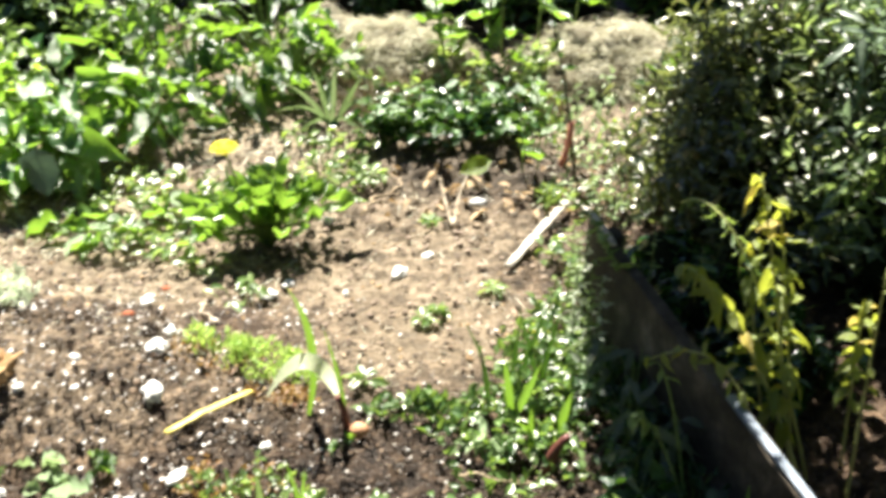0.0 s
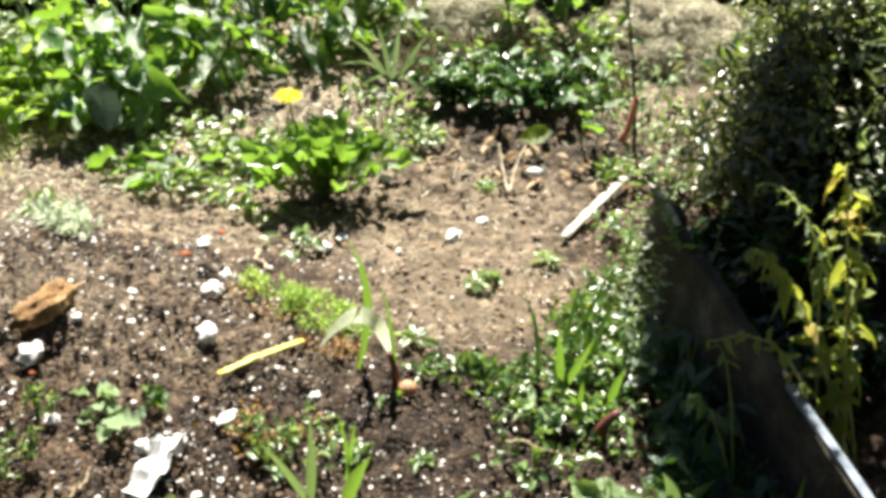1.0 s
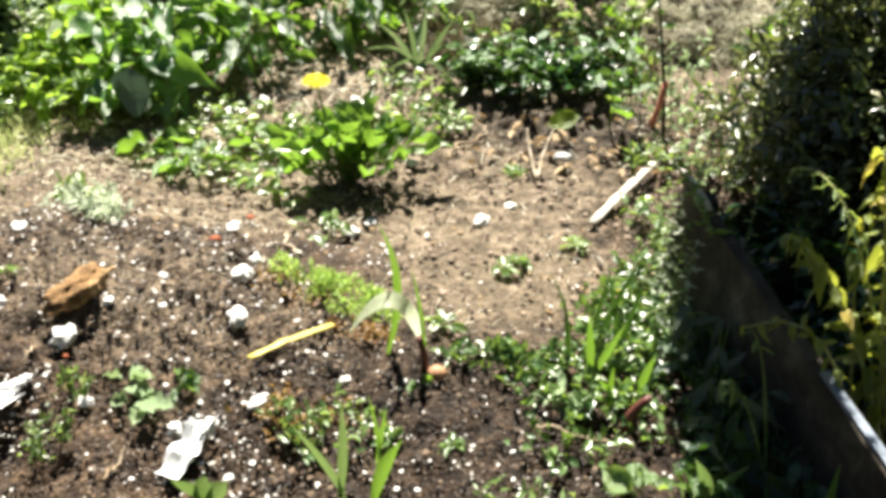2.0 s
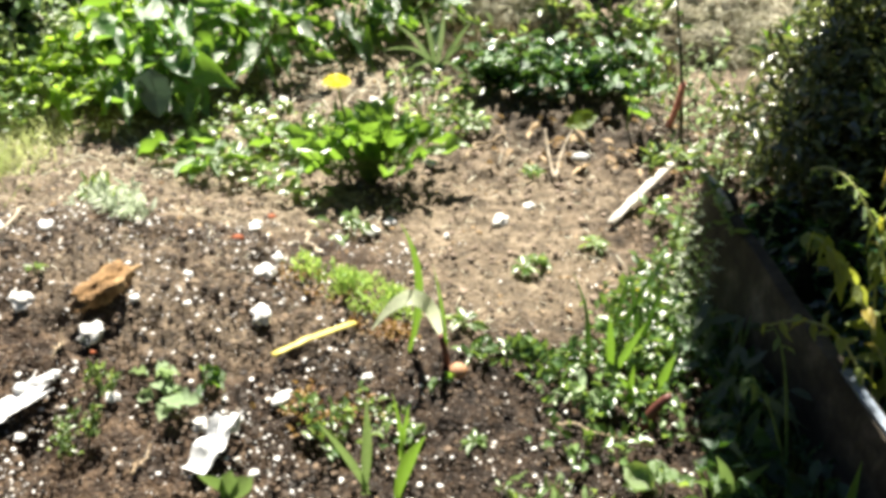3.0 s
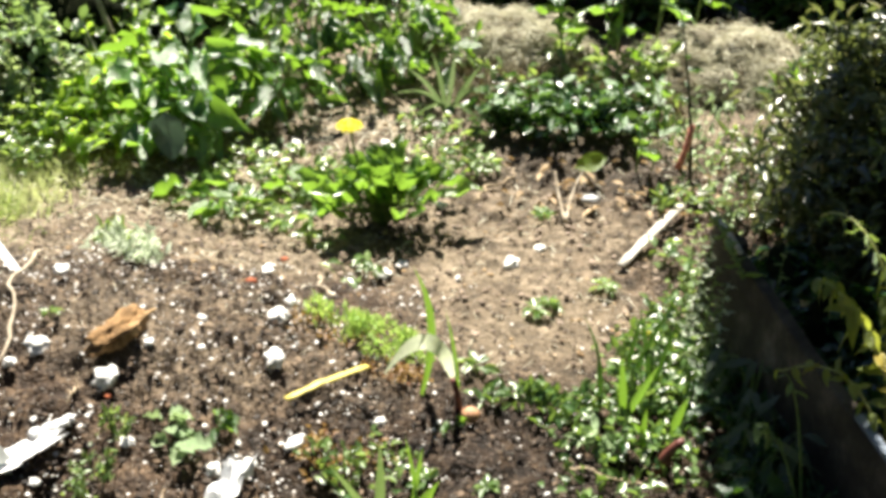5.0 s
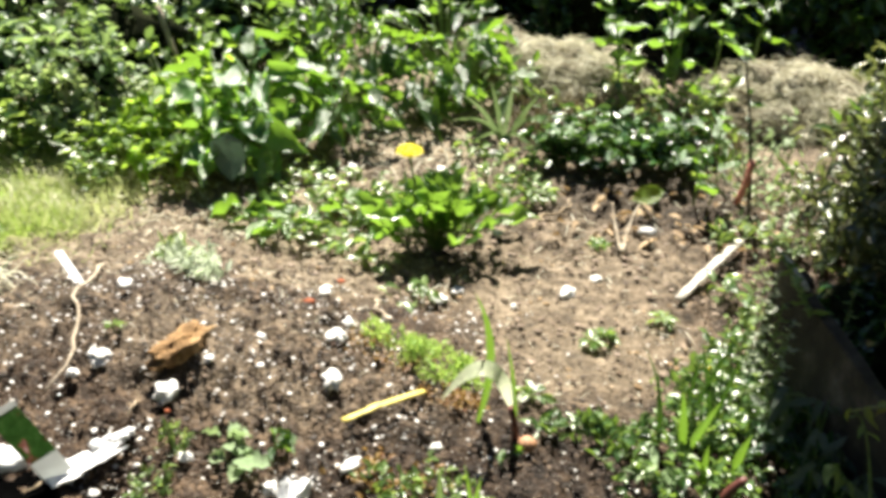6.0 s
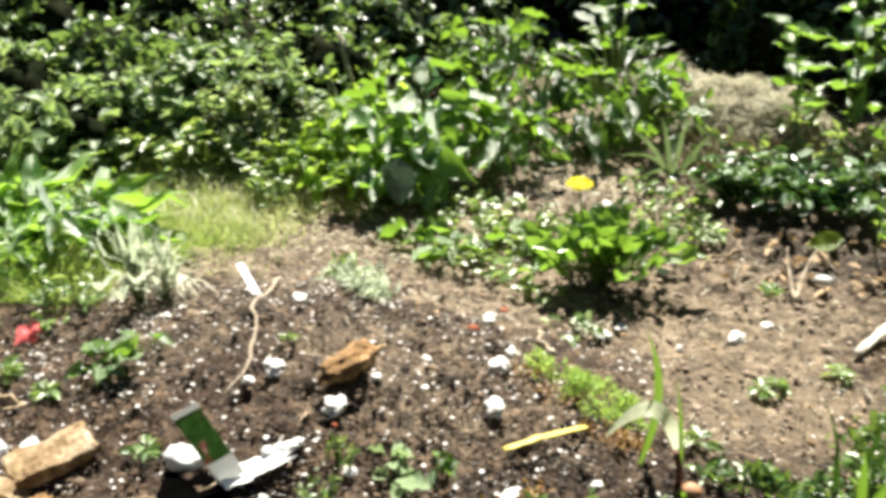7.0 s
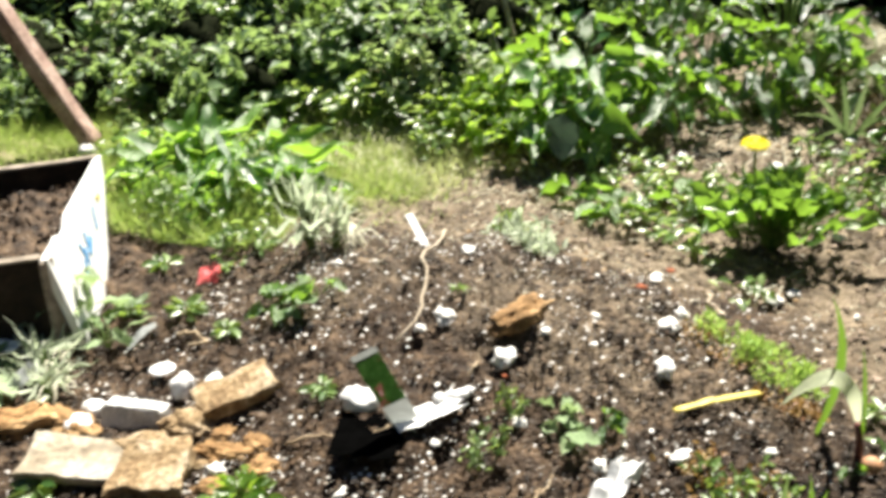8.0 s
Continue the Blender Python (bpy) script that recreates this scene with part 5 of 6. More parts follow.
# dark leaves and cores put the shade behind the board into colour
for x, y, r in ((0.76, 1.52, 0.15), (0.80, 1.34, 0.13), (0.70, 1.72, 0.13)):
    bush(on(x, y), (r, r * 1.1, r * 1.1), "low dark undergrowth in the shade behind the board", "undergrowth", 26, 520, 0.04, 0.022, L_DARK, DARK_STEM, "oval", "undergrowth", group="undergrowth behind the board",
         core=0.5, stem_r=0.003)
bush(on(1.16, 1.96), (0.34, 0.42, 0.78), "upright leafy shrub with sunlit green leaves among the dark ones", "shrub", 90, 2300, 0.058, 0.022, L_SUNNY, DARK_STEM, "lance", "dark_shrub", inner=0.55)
# unseen leafy limbs added above the view to shade the board
over = thing("added_shade_branch", on(1.70, 2.30), "unseen leafy branch added to cast shade on the board", "branch")
ROOT = np.array(on(1.70, 2.30))
ends = [np.array(q) for q in ((0.20, 1.80, 1.22), (0.36, 1.74, 1.20), (0.22, 2.02, 1.26), (0.34, 2.10, 1.25), (0.22, 2.32, 1.24), (0.42, 2.40, 1.22), (0.45, 1.90, 1.22), (0.30, 1.25, 1.22), (0.46, 1.38, 1.22), (0.18, 1.58, 1.22), (0.50, 2.62, 1.22), (0.62, 2.40, 1.22), (0.52, 1.48, 0.73), (0.62, 1.78, 0.73), (0.78, 1.45, 0.73), (0.92, 1.65, 0.73))]
limbs = [curve_points((0, 0, 0), (np.array((1.60, 2.30, e[2] + 0.25)) - ROOT), e + (0.13, 0.03, 0) - ROOT, 12) for e in ends]
for q in limbs:
    part("limb", mesh_of("limb", *tube(q, np.linspace(0.012, 0.003, 12), 6)), BARK, over)
m = 5200
cx, cy = RNG.uniform(0.1, 0.50, m), RNG.uniform(1.77, 2.36, m)
ok = cx > 0.18 + 0.38 * np.clip(cy - 1.92, 0, 1)
cx, cy = cx[ok], cy[ok]
P = np.stack([cx, cy, 1.22 + RNG.normal(0, 0.05, len(cx))], 1) - ROOT
near = np.stack([RNG.uniform(0.16, 0.52, 1300), RNG.uniform(1.16, 1.46, 1300), 1.22 + RNG.normal(0, 0.04, 1300)], 1) - ROOT
low = np.concatenate([np.stack([RNG.uniform(0.46, 0.76, 940), RNG.uniform(1.52, 2.22, 940), 0.78 + RNG.normal(0, 0.03, 940)], 1),
                      np.stack([RNG.uniform(0.68, 0.86, 450), RNG.uniform(1.20, 1.50, 450), 0.80 + RNG.normal(0, 0.03, 450)], 1),
                      np.stack([RNG.uniform(0.74, 0.95, 280), RNG.uniform(1.28, 1.55, 280), 0.78 + RNG.normal(0, 0.03, 280)], 1)]) - ROOT
mid = np.stack([RNG.uniform(0.21, 0.33, 1000), RNG.uniform(1.44, 1.74, 1000), 1.22 + RNG.normal(0, 0.04, 1000)], 1) - ROOT
back = np.stack([RNG.uniform(0.44, 0.62, 700), RNG.uniform(2.20, 2.52, 700), 1.22 + RNG.normal(0, 0.04, 700)], 1) - ROOT
P = np.concatenate([P + (0.15, 0.04, 0), low + (0.10, 0.02, 0), near + (0.15, 0.04, 0), mid + (0.15, 0.04, 0), back + (0.15, 0.04, 0)])
cx = P[:, 0]
part("foliage", mesh_of("foliage", *joined_leaves(P, spread(len(cx), 50, 110), np.array([0, 0, 1.0]) + RNG.normal(0, 0.4, (len(cx), 3)), RNG.uniform(0.03, 0.05, len(cx)), 0.018, "oval", 4)), L_SHRUB, over,
     kind="stuff")

# yellowing stems over the board
def yellow_stem(a, mid, c, label, n, L, W, mat, r, start=0.3, droop=0.7, stem_mat=None):
    a, mid, c = (np.array(q) for q in (a, mid, c))
    return stem_plant(tuple(a), tuple(c), tuple(2 * mid - 0.5 * (a + c) - a), label, "plant", n, L, W, mat, stem_mat or PALE_STEM, r, "oval", start=start, droop=droop, group="yellowing stems by the board", hang=0.38)


yellow_stem(on(0.725, 1.06), (0.615, 1.13, 0.215), (0.529, 1.20, 0.306), "arching stem with yellowing drooping leaves", 34, 0.046, 0.024, L_LIME, 0.0045, 0.22, 0.8)
yellow_stem(on(0.71, 1.10), (0.66, 1.12, 0.22), (0.611, 1.15, 0.455), "upright stem with fresh yellow-green leaves", 28, 0.055, 0.026, L_LIME, 0.0032, 0.3, 0.6)
yellow_stem(on(0.73, 1.14), (0.675, 1.14, 0.24), (0.645, 1.16, 0.42), "thin yellowing stem with drooping leaves", 18, 0.05, 0.024, L_LIME, 0.0026, 0.3, 0.8)
yellow_stem(on(0.70, 1.16), (0.65, 1.20, 0.22), (0.635, 1.20, 0.34), "thin yellowing stem with drooping leaves", 14, 0.046, 0.022, L_LIME, 0.0026, 0.35, 0.8)
yellow_stem(on(0.75, 1.12), (0.63, 1.20, 0.31), (0.56, 1.31, 0.355), "slim green stem with needle-like leaves", 26, 0.035, 0.006, L_WEED, 0.003, 0.5, 0.4)
yellow_stem(on(0.655, 1.05), (0.58, 1.08, 0.185), (0.463, 1.10, 0.212), "low shoot bent over the top of the board", 16, 0.036, 0.018, L_LIME, 0.0028, 0.4, 0.7)
yellow_stem(on(0.53, 1.05), (0.50, 1.085, 0.135), (0.472, 1.11, 0.205), "drooping seed stem in the shade", 4, 0.04, 0.012, L_WEED, 0.0028, 0.7, 0.9, STEM)
yellow_stem(on(0.53, 1.03), (0.48, 1.05, 0.095), (0.435, 1.065, 0.145), "drooping seed stem in the shade", 6, 0.04, 0.015, L_WEED, 0.0026, 0.7, 0.8, STEM)
yellow_stem(on(0.82, 1.16), (0.80, 1.15, 0.14), (0.775, 1.12, 0.27), "thin yellowing stem with drooping leaves", 18, 0.045, 0.022, L_LIME, 0.0028, 0.3, 0.7)
yellow_stem(on(0.79, 1.08), (0.78, 1.08, 0.15), (0.76, 1.06, 0.36), "thin bare green stem beneath the shrub", 6, 0.035, 0.014, L_LIME, 0.003, 0.5, 0.5)
blade_clump(on(0.553, 0.93), [((0.004, 0, 0.10), (0.0, 0.0, 0.18)), ((-0.01, 0, 0.06), (-0.03, 0, 0.10))], "bright green grass shoot behind the board", "grass", L_CAL, 0.011, "shoot")
for x, y, z in ((0.475, 1.20, 0.15), (0.487, 1.26, 0.17), (0.47, 1.33, 0.16), (0.485, 1.12, 0.13), (0.485, 1.40, 0.13), (0.51, 1.16, 0.17), (0.51, 1.30, 0.18)):
    leafy_plant(on(x, y), "dusty drooping grey-green leaves in the shade of the board", "herb", 9, 0.06, 0.017, (40, 88), z, 0.05, L_DUSTY, "lance", thing_name="shade_herb",
                group="dusty herbs in the board's shade", droop=0.9)
# L_DARK carries the board's deep shade in the leaf colour of these herbs
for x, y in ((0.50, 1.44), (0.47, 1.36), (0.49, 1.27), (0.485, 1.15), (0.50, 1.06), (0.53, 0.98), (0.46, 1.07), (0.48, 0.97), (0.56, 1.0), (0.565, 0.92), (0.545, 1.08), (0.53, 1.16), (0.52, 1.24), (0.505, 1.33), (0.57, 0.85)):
    leafy_plant(on(x, y), "herb growing by the board, its shade put into dark leaves", "herb", 13, 0.045, 0.024, (15, 85), 0.09, 0.06, L_DARK, "oval", thing_name="shade_herb", group="herbs in the board's shade")
leafy_plant(on(0.47, 1.13), "plant by the board, its deep shade put into dark leaves", "plant", 7, 0.05, 0.011, (30, 85), 0.12, 0.06, L_DARK, "lance", thing_name="shaded_herb")


# ---- the edging board ----
def along_line(ob, a, b, z, lean=0.0, drop=0.0):
    """Sets a plank that is long in x between two points of the plan."""
    mid = ((a[0] + b[0]) / 2, (a[1] + b[1]) / 2, z)
    ob.matrix_basis = Matrix.Translation(mid) @ Matrix.Rotation(math.atan2(b[1] - a[1], b[0] - a[0]), 4, "Z") @ Matrix.Rotation(math.atan2(drop, math.dist(a, b)), 4, "Y") @ Matrix.Rotation(radians(lean), 4, "X")


FAR_END, NEAR_END = (0.495, 1.61), (0.68, 0.52)
edge = thing("edging_board", (0, 0, 0), "weathered grey wooden edging board along the bed", "edging board")
plank = part("plank", board(1.11, 0.024, 0.27, 3, 0.004), BOARD_WOOD, edge)
along_line(plank, FAR_END, NEAR_END, 0.005, 0.0, 0.12)
cap = part("capping_strip", board(0.58, 0.014, 0.006, 5, 0.002), METAL_STRIP, edge, "bluish worn metal strip on the top edge")
along_line(cap, (0.583, 1.09), NEAR_END, 0.117, 0.0, 0.062)
post = part("post", board(0.05, 0.05, 0.27, 8, 0.004), BOARD_WOOD, edge)
post.location = (0.534, 1.60, 0.03)

# bleached strip of stalk bent over the end of the board
def strap(name, pts, width, thick, mat, label, category, twist=0.0):
    pts = np.array(pts, float)
    way = unit(np.gradient(pts, axis=0))
    side = unit(np.cross(way, np.array([0.1, 0.25, 1.0])))
    nrm = np.cross(side, way)
    u = np.linspace(0, 1, len(pts))
    w = width * (0.85 + 0.15 * np.sin(np.pi * u) + 0.12 * np.sin(u * 23))
    rows = []
    for sx, sz in ((-1, -1), (1, -1), (1, 1), (-1, 1)):
        rows.append(pts + side * (w * sx / 2)[:, None] + nrm * thick * sz / 2)
    n = len(pts)
    f = [(k * n + i, k * n + i + 1, ((k + 1) % 4) * n + i + 1, ((k + 1) % 4) * n + i) for k in range(4) for i in range(n - 1)]
    f += [(0, n, 2 * n, 3 * n), (n - 1, 4 * n - 1, 3 * n - 1, 2 * n - 1)]
    ob = part(name, mesh_of(name, np.concatenate(rows), f), mat)
    return tagged(ob, label, category)


strap("bleached_stalk", curve_points(on(0.385, 1.885, 0.006), on(0.485, 2.03, 0.025), on(0.575, 2.165, 0.03), 14), 0.021, 0.006, WHITE_STALK, "bleached papery flat stalk lying on the soil", "dry stalk")
strap("bleached_stalk", curve_points((0.478, 1.66, 0.205), (0.495, 1.57, 0.222), (0.508, 1.48, 0.198), 12), 0.011, 0.005, BLEACHED, "broken pale stalk lying along the board", "dry stalk")
stem_plant((0.50, 1.42, 0.20), (0.425, 1.68, 0.235), (-0.02, 0.12, 0.06), "leafy green shoot lying over the board's end", "shoot", 34, 0.036, 0.014, L_WEED, STEM, 0.0035, "lance", "leafy_shoot", start=0.0)
stem_plant(on(0.452, 1.52), (0.463, 1.53, 0.16), (0.0, 0, 0.1), "small upright shoot with narrow grey-green leaves", "weed", 26, 0.035, 0.009, L_SILVER, STEM, 0.002, "lance", "leafy_shoot", start=0.15)
stem_plant(on(0.44, 1.36), (0.452, 1.38, 0.16), (0.0, 0, 0.1), "small upright shoot with narrow leaves", "weed", 24, 0.03, 0.009, L_WEED, STEM, 0.002, "lance", "leafy_shoot", start=0.1)

for x, y, z, mt in ((0.467, 1.585, 0.17, L_WEED), (0.474, 1.55, 0.19, L_SILVER), (0.468, 1.48, 0.16, L_WEED), (0.477, 1.44, 0.15, L_SILVER), (0.505, 1.57, 0.24, L_WEED), (0.53, 1.50, 0.25, L_WEED),
                    (0.47, 1.65, 0.16, L_WEED), (0.55, 1.40, 0.25, L_WEED)):
    stem_plant(on(x, y), (x + 0.008, y + 0.01, z), (0.0, 0, 0.12), "small upright shoot with narrow pale leaves by the board", "weed", 26, 0.032, 0.011, mt, STEM, 0.002, "lance", "leafy_shoot",
               start=0.15, group="leafy shoots by the board")

# low orange flower among the weeds
dandelion = thing("orange_flower", on(0.39, 1.52, 0.055), "small orange-yellow flower low among the weeds", "flower")
part("stalk", mesh_of("stalk", *tube([(0, 0, -0.06), (0.002, 0, -0.03), (0, 0, 0)], 0.0015, 5)), STEM, dandelion)
for ring, ln in enumerate((0.015, 0.011)):
    a = np.arange(14) * 2 * np.pi / 14 + ring * 0.2
    single_leaves("petal", dandelion, np.zeros((14, 3)), np.stack([np.cos(a), np.sin(a), np.full(14, 0.3 + 0.4 * ring)], 1), np.tile([0, 0, 1.0], (14, 1)), np.full(14, ln), np.full(14, 0.004),
                  PETAL, "spoon", segs=5, droop=0.2)

# ---- stones, labels and litter on the bed ----
rock = part("ochre_rock", lump(11, 0.066, 0.026, 0.019, 0.5, 4, 0.5, 2.0), SANDSTONE)
rock.matrix_basis = pose(*on(-0.556, 1.352, 0.014), 14, -4, 62)
tagged(rock, "rough ochre sandstone lying on dark soil", "rock")

stick = strap("yellow_reed", [(*on(-0.266 + 0.0125 * i, 1.274 + 0.0118 * i, 0.012 + (0.003 if i == 4 else 0)),) for i in range(11)], 0.014, 0.003, YELLOW_STICK,
              "yellow flat reed stick lying on the soil", "stick")

CHUNKS = [(-0.686, 1.315, 0.018), (-0.557, 1.263, 0.019), (-0.300, 1.362, 0.022), (-0.313, 1.489, 0.017), (-0.302, 1.554, 0.012), (-0.436, 1.428, 0.008), (-0.509, 1.346, 0.010),
          (-0.375, 1.716, 0.015), (-0.494, 1.159, 0.011), (-0.563, 1.134, 0.006), (-0.424, 1.358, 0.006), (-0.719, 1.524, 0.014), (-0.493, 1.159, 0.009), (-0.354, 1.127, 0.014),
          (-0.328, 1.125, 0.012), (-0.305, 1.145, 0.011), (0.139, 1.880, 0.020), (0.208, 1.961, 0.012), (-0.106, 1.848, 0.013), (0.019, 1.803, 0.007), (-0.243, 1.194, 0.013),
          (-0.232, 1.211, 0.008), (-0.110, 1.270, 0.010), (-0.259, 1.048, 0.008), (-0.722, 1.285, 0.011), (-0.713, 0.943, 0.009), (-0.611, 1.081, 0.007), (-0.993, 1.498, 0.008),
          (-0.931, 0.938, 0.014), (-0.438, 2.489, 0.016), (-0.049, 2.621, 0.020)]
for i, (x, y, r) in enumerate(CHUNKS):
    chunk = part("perlite_lump", lump(i * 1.7 + 20, r, r * RNG.uniform(0.75, 1.0), r * 0.62, 0.65, 3, 0.0, 1.4), PERLITE)
    chunk.matrix_basis = pose(*on(x, y, r * 0.25), RNG.uniform(-20, 20), RNG.uniform(-20, 20), RNG.uniform(0, 360))
    tagged(chunk, "white knobbly lump of perlite on the soil", "perlite", "perlite lumps on the bed")

PEBBLES = [(-0.464, 2.475), (-0.084, 2.612), (-0.191, 2.505), (-0.429, 2.257), (-0.381, 2.131), (-0.515, 2.171), (-0.025, 2.172), (-0.145, 1.789), (-0.374, 1.696)]
for i, (x, y) in enumerate(PEBBLES):
    r = 0.010 + 0.006 * ((i * 5) % 4) / 3
    pebble = part("white_pebble", lump(i * 2.3 + 7, r * 1.3, r, r * 0.6, 0.3, 3, 0.3), PERLITE)
    pebble.matrix_basis = pose(*on(x, y, r * 0.4), 0, 0, i * 50)
    tagged(pebble, "small white pebble lying on dry soil", "pebble", "white pebbles on the bed")

# the printed plant label, bent, with its torn white foot
def ragged_sheet(lx, ly, nx, ny, seed, lift=0.006, tear=0.25, thick=0.0012):
    """A crumpled sheet with a torn far end."""
    v = []
    for top in (1, 0):
        for j in range(ny + 1):
            for i in range(nx + 1):
                a, b = i / nx, j / ny - 0.5
                x = a * lx * (1 - tear * abs(noise.noise(Vector((b * 9, seed, 0)))) * 2 * a)
                y = b * ly * (1 + 0.25 * noise.noise(Vector((a * 5, seed, 3))))
                z = lift * (noise.noise(Vector((x * 40, y * 40, seed))) + 0.6) * (0.3 + a)
                v.append((x, y, z + top * thick))
    m = (nx + 1) * (ny + 1)
    f = []
    for j in range(ny):
        for i in range(nx):
            k = j * (nx + 1) + i
            f.append((k, k + 1, k + nx + 2, k + nx + 1))
            f.append((m + k, m + k + nx + 1, m + k + nx + 2, m + k + 1))
    rim = [i for i in range(nx + 1)] + [j * (nx + 1) + nx for j in range(1, ny + 1)] + [ny * (nx + 1) + i for i in range(nx - 1, -1, -1)] + [j * (nx + 1) for j in range(ny - 1, 0, -1)]
    for a, b in zip(rim, rim[1:] + rim[:1]):
        f.append((a, m + a, m + b, b))
    return mesh_of("sheet", np.array(v), f, False)


tag = thing("plant_label", (-0.666, 1.090, 0.010), "bent printed plant label with a green picture and torn white foot", "plant label")
A = Matrix.Translation((0, 0, 0)) @ Matrix.Rotation(radians(26), 4, "Z")
LEAN = Matrix.Rotation(radians(-27), 4, "Y") @ Matrix.Rotation(radians(-6), 4, "X")
panel = part("panel", board(0.044, 0.0012, 0.045, 2, 0.0004), GREY_PLASTIC, tag, "pale grey plastic backing")
panel.matrix_basis = A @ LEAN @ Matrix.Translation((0, 0, 0.018))
printed = part("picture", board(0.044, 0.0008, 0.092, 1, 0.0002), PICTURE, tag, "green printed picture with reddish blooms")
printed.matrix_basis = A @ LEAN @ Matrix.Translation((0.0, -0.0014, 0.084))
rim = part("rim", board(0.045, 0.0010, 0.012, 6, 0.0002), GREY_PLASTIC, tag, "pale grey top rim")
rim.matrix_basis = A @ LEAN @ Matrix.Translation((0.0, -0.0002, 0.134))
foot = part("foot", ragged_sheet(0.125, 0.042, 12, 6, 3), WHITE_PLASTIC, tag, "torn white plastic foot")
foot.matrix_basis = Matrix.Translation((-0.012, -0.012, -0.006)) @ Matrix.Rotation(radians(45), 4, "Z") @ Matrix.Rotation(radians(-6), 4, "Y")
for i, (x, y, z, r) in enumerate(((0.052, 0.075, 0.012, 0.013), (0.066, 0.085, 0.014, 0.012), (0.035, 0.062, 0.012, 0.012), (0.072, 0.10, 0.012, 0.01), (0.055, 0.055, 0.008, 0.012))):
    bit = part("torn_tuft", lump(i + 40, r, r * 0.8, r * 0.6, 0.6, 2), WHITE_PLASTIC, tag)
    bit.location = (x, y, z)
# black sheet laid on the soil in place of the label's shadow
shadow_sheet = part("label_shadow_sheet", ragged_sheet(0.115, 0.115, 12, 9, 31, 0.006, 0.08), SHADOW_BLACK)
shadow_sheet.matrix_basis = pose(*on(-0.772, 1.045, 0.016), 0, 0, 14)
tagged(shadow_sheet, "black sheet standing in for the plant label's shadow", "plastic scrap")
cup = part("white_cup_piece", lump(71, 0.034, 0.026, 0.022, 0.28, 3, 0.4), WHITE_PLASTIC)
cup.matrix_basis = pose(*on(-0.765, 1.125, 0.010), 0, 12, 20)
tagged(cup, "crumpled white plastic scrap beside the plant label", "plastic scrap")

scrap = part("white_torn_label", ragged_sheet(0.125, 0.040, 18, 9, 9, 0.03, 0.45), WHITE_PLASTIC)
scrap.matrix_basis = pose(*on(-0.345, 1.035, 0.006), 0, -4, 68)
tagged(scrap, "torn crumpled white label lying on soil", "plant label")

marker = part("white_marker", board(0.017, 0.0022, 0.085, 4, 0.0004), WHITE_PLASTIC)
LEANING = Vector((-0.0477, 0.0365, 0.0375))
marker.matrix_basis = Matrix.Translation(Vector((-0.830, 1.573, 0.070)) + LEANING * 0.55) @ LEANING.to_track_quat("Z", "Y").to_matrix().to_4x4()
tagged(marker, "small white plastic row marker stuck in soil", "plant marker")

# twigs
TWIGS = [((-0.827, 1.667), (-0.765, 1.45), (-0.734, 1.24), 0.0037, "long crooked pale root lying on the mound"), ((-0.847, 1.014), (-0.77, 1.04), (-0.69, 1.082), 0.0028, "thin dry twig on dark soil"),
         ((-1.251, 1.271), (-1.18, 1.30), (-1.184, 1.245), 0.004, "curled dry root on the soil"), ((0.279, 2.10), (0.265, 2.2), (0.262, 2.24), 0.004, "forked bleached twig standing in the bed"),
         ((0.281, 2.10), (0.30, 2.2), (0.33, 2.24), 0.004, "forked bleached twig standing in the bed"), ((0.049, 2.193), (0.11, 2.29), (0.182, 2.369), 0.0038, "straight dry twig lying on soil"),
         ((-0.276, 1.70), (-0.255, 1.66), (-0.222, 1.61), 0.0035, "short pale stalk on the soil"), ((-0.60, 1.21), (-0.595, 1.23), (-0.60, 1.26), 0.002, "short dry straw on the soil"),
         ((-0.43, 1.02), (-0.425, 1.04), (-0.415, 1.075), 0.0025, "short dry stalk on the soil"), ((0.20, 1.185), (0.25, 1.18), (0.31, 1.15), 0.0025, "thin dry twig by the weeds")]
for a, b, c, r, label in TWIGS:
    fork = "forked" in label
    pts = curve_points(on(*a, 0.008), on(*b, 0.04 if fork else 0.014), on(*c, 0.075 if fork else 0.012), 16)
    if not fork:
        u = np.linspace(0, 1, 16)
        pts[:, 0] += (0.010 * np.sin(u * 11) + 0.007 * np.sin(u * 23 + 1)) * (r > 0.003)
        pts[1:-1, :2] += RNG.normal(0, 0.0035, (14, 2))
        pts[:, 2] = height(pts[:, 0], pts[:, 1]) + 0.010 + 0.006 * np.sin(u * 7)
    tw = part("twig", mesh_of("twig", *tube(pts, r * (1 + 0.25 * np.sin(np.linspace(0, 19, 16))) * np.linspace(1, 0.7, 16), 7)), PALE_ROOT if fork or "pale" in label else TWIG)
    tagged(tw, label, "twig")

fallen = thing("fallen_leaf", on(0.362, 2.33, 0.04), "single fallen yellow-green leaf on the soil", "leaf")
single_leaves("blade", fallen, np.array([[-0.04, 0, 0.0]]), np.array([[0.9, 0.25, 0.25]]), np.array([[0, -0.9, 0.8]]), np.array([0.095]), np.array([0.055]), L_YOUNG, "oval", droop=0.3)
pebble = part("grey_pebble", lump(81, 0.025, 0.017, 0.013, 0.2, 3, 0.5), CONCRETE)
pebble.location = on(0.357, 2.225, 0.006)
tagged(pebble, "smooth pale grey pebble on dark soil", "pebble")
red = part("red_scrap", ragged_sheet(0.055, 0.045, 8, 6, 5, 0.02, 0.2), RED_SCRAP)
red.matrix_basis = pose(*on(-1.305, 1.44, 0.016), 30, -10, 15)
tagged(red, "crumpled red plastic scrap on the soil", "plastic scrap")
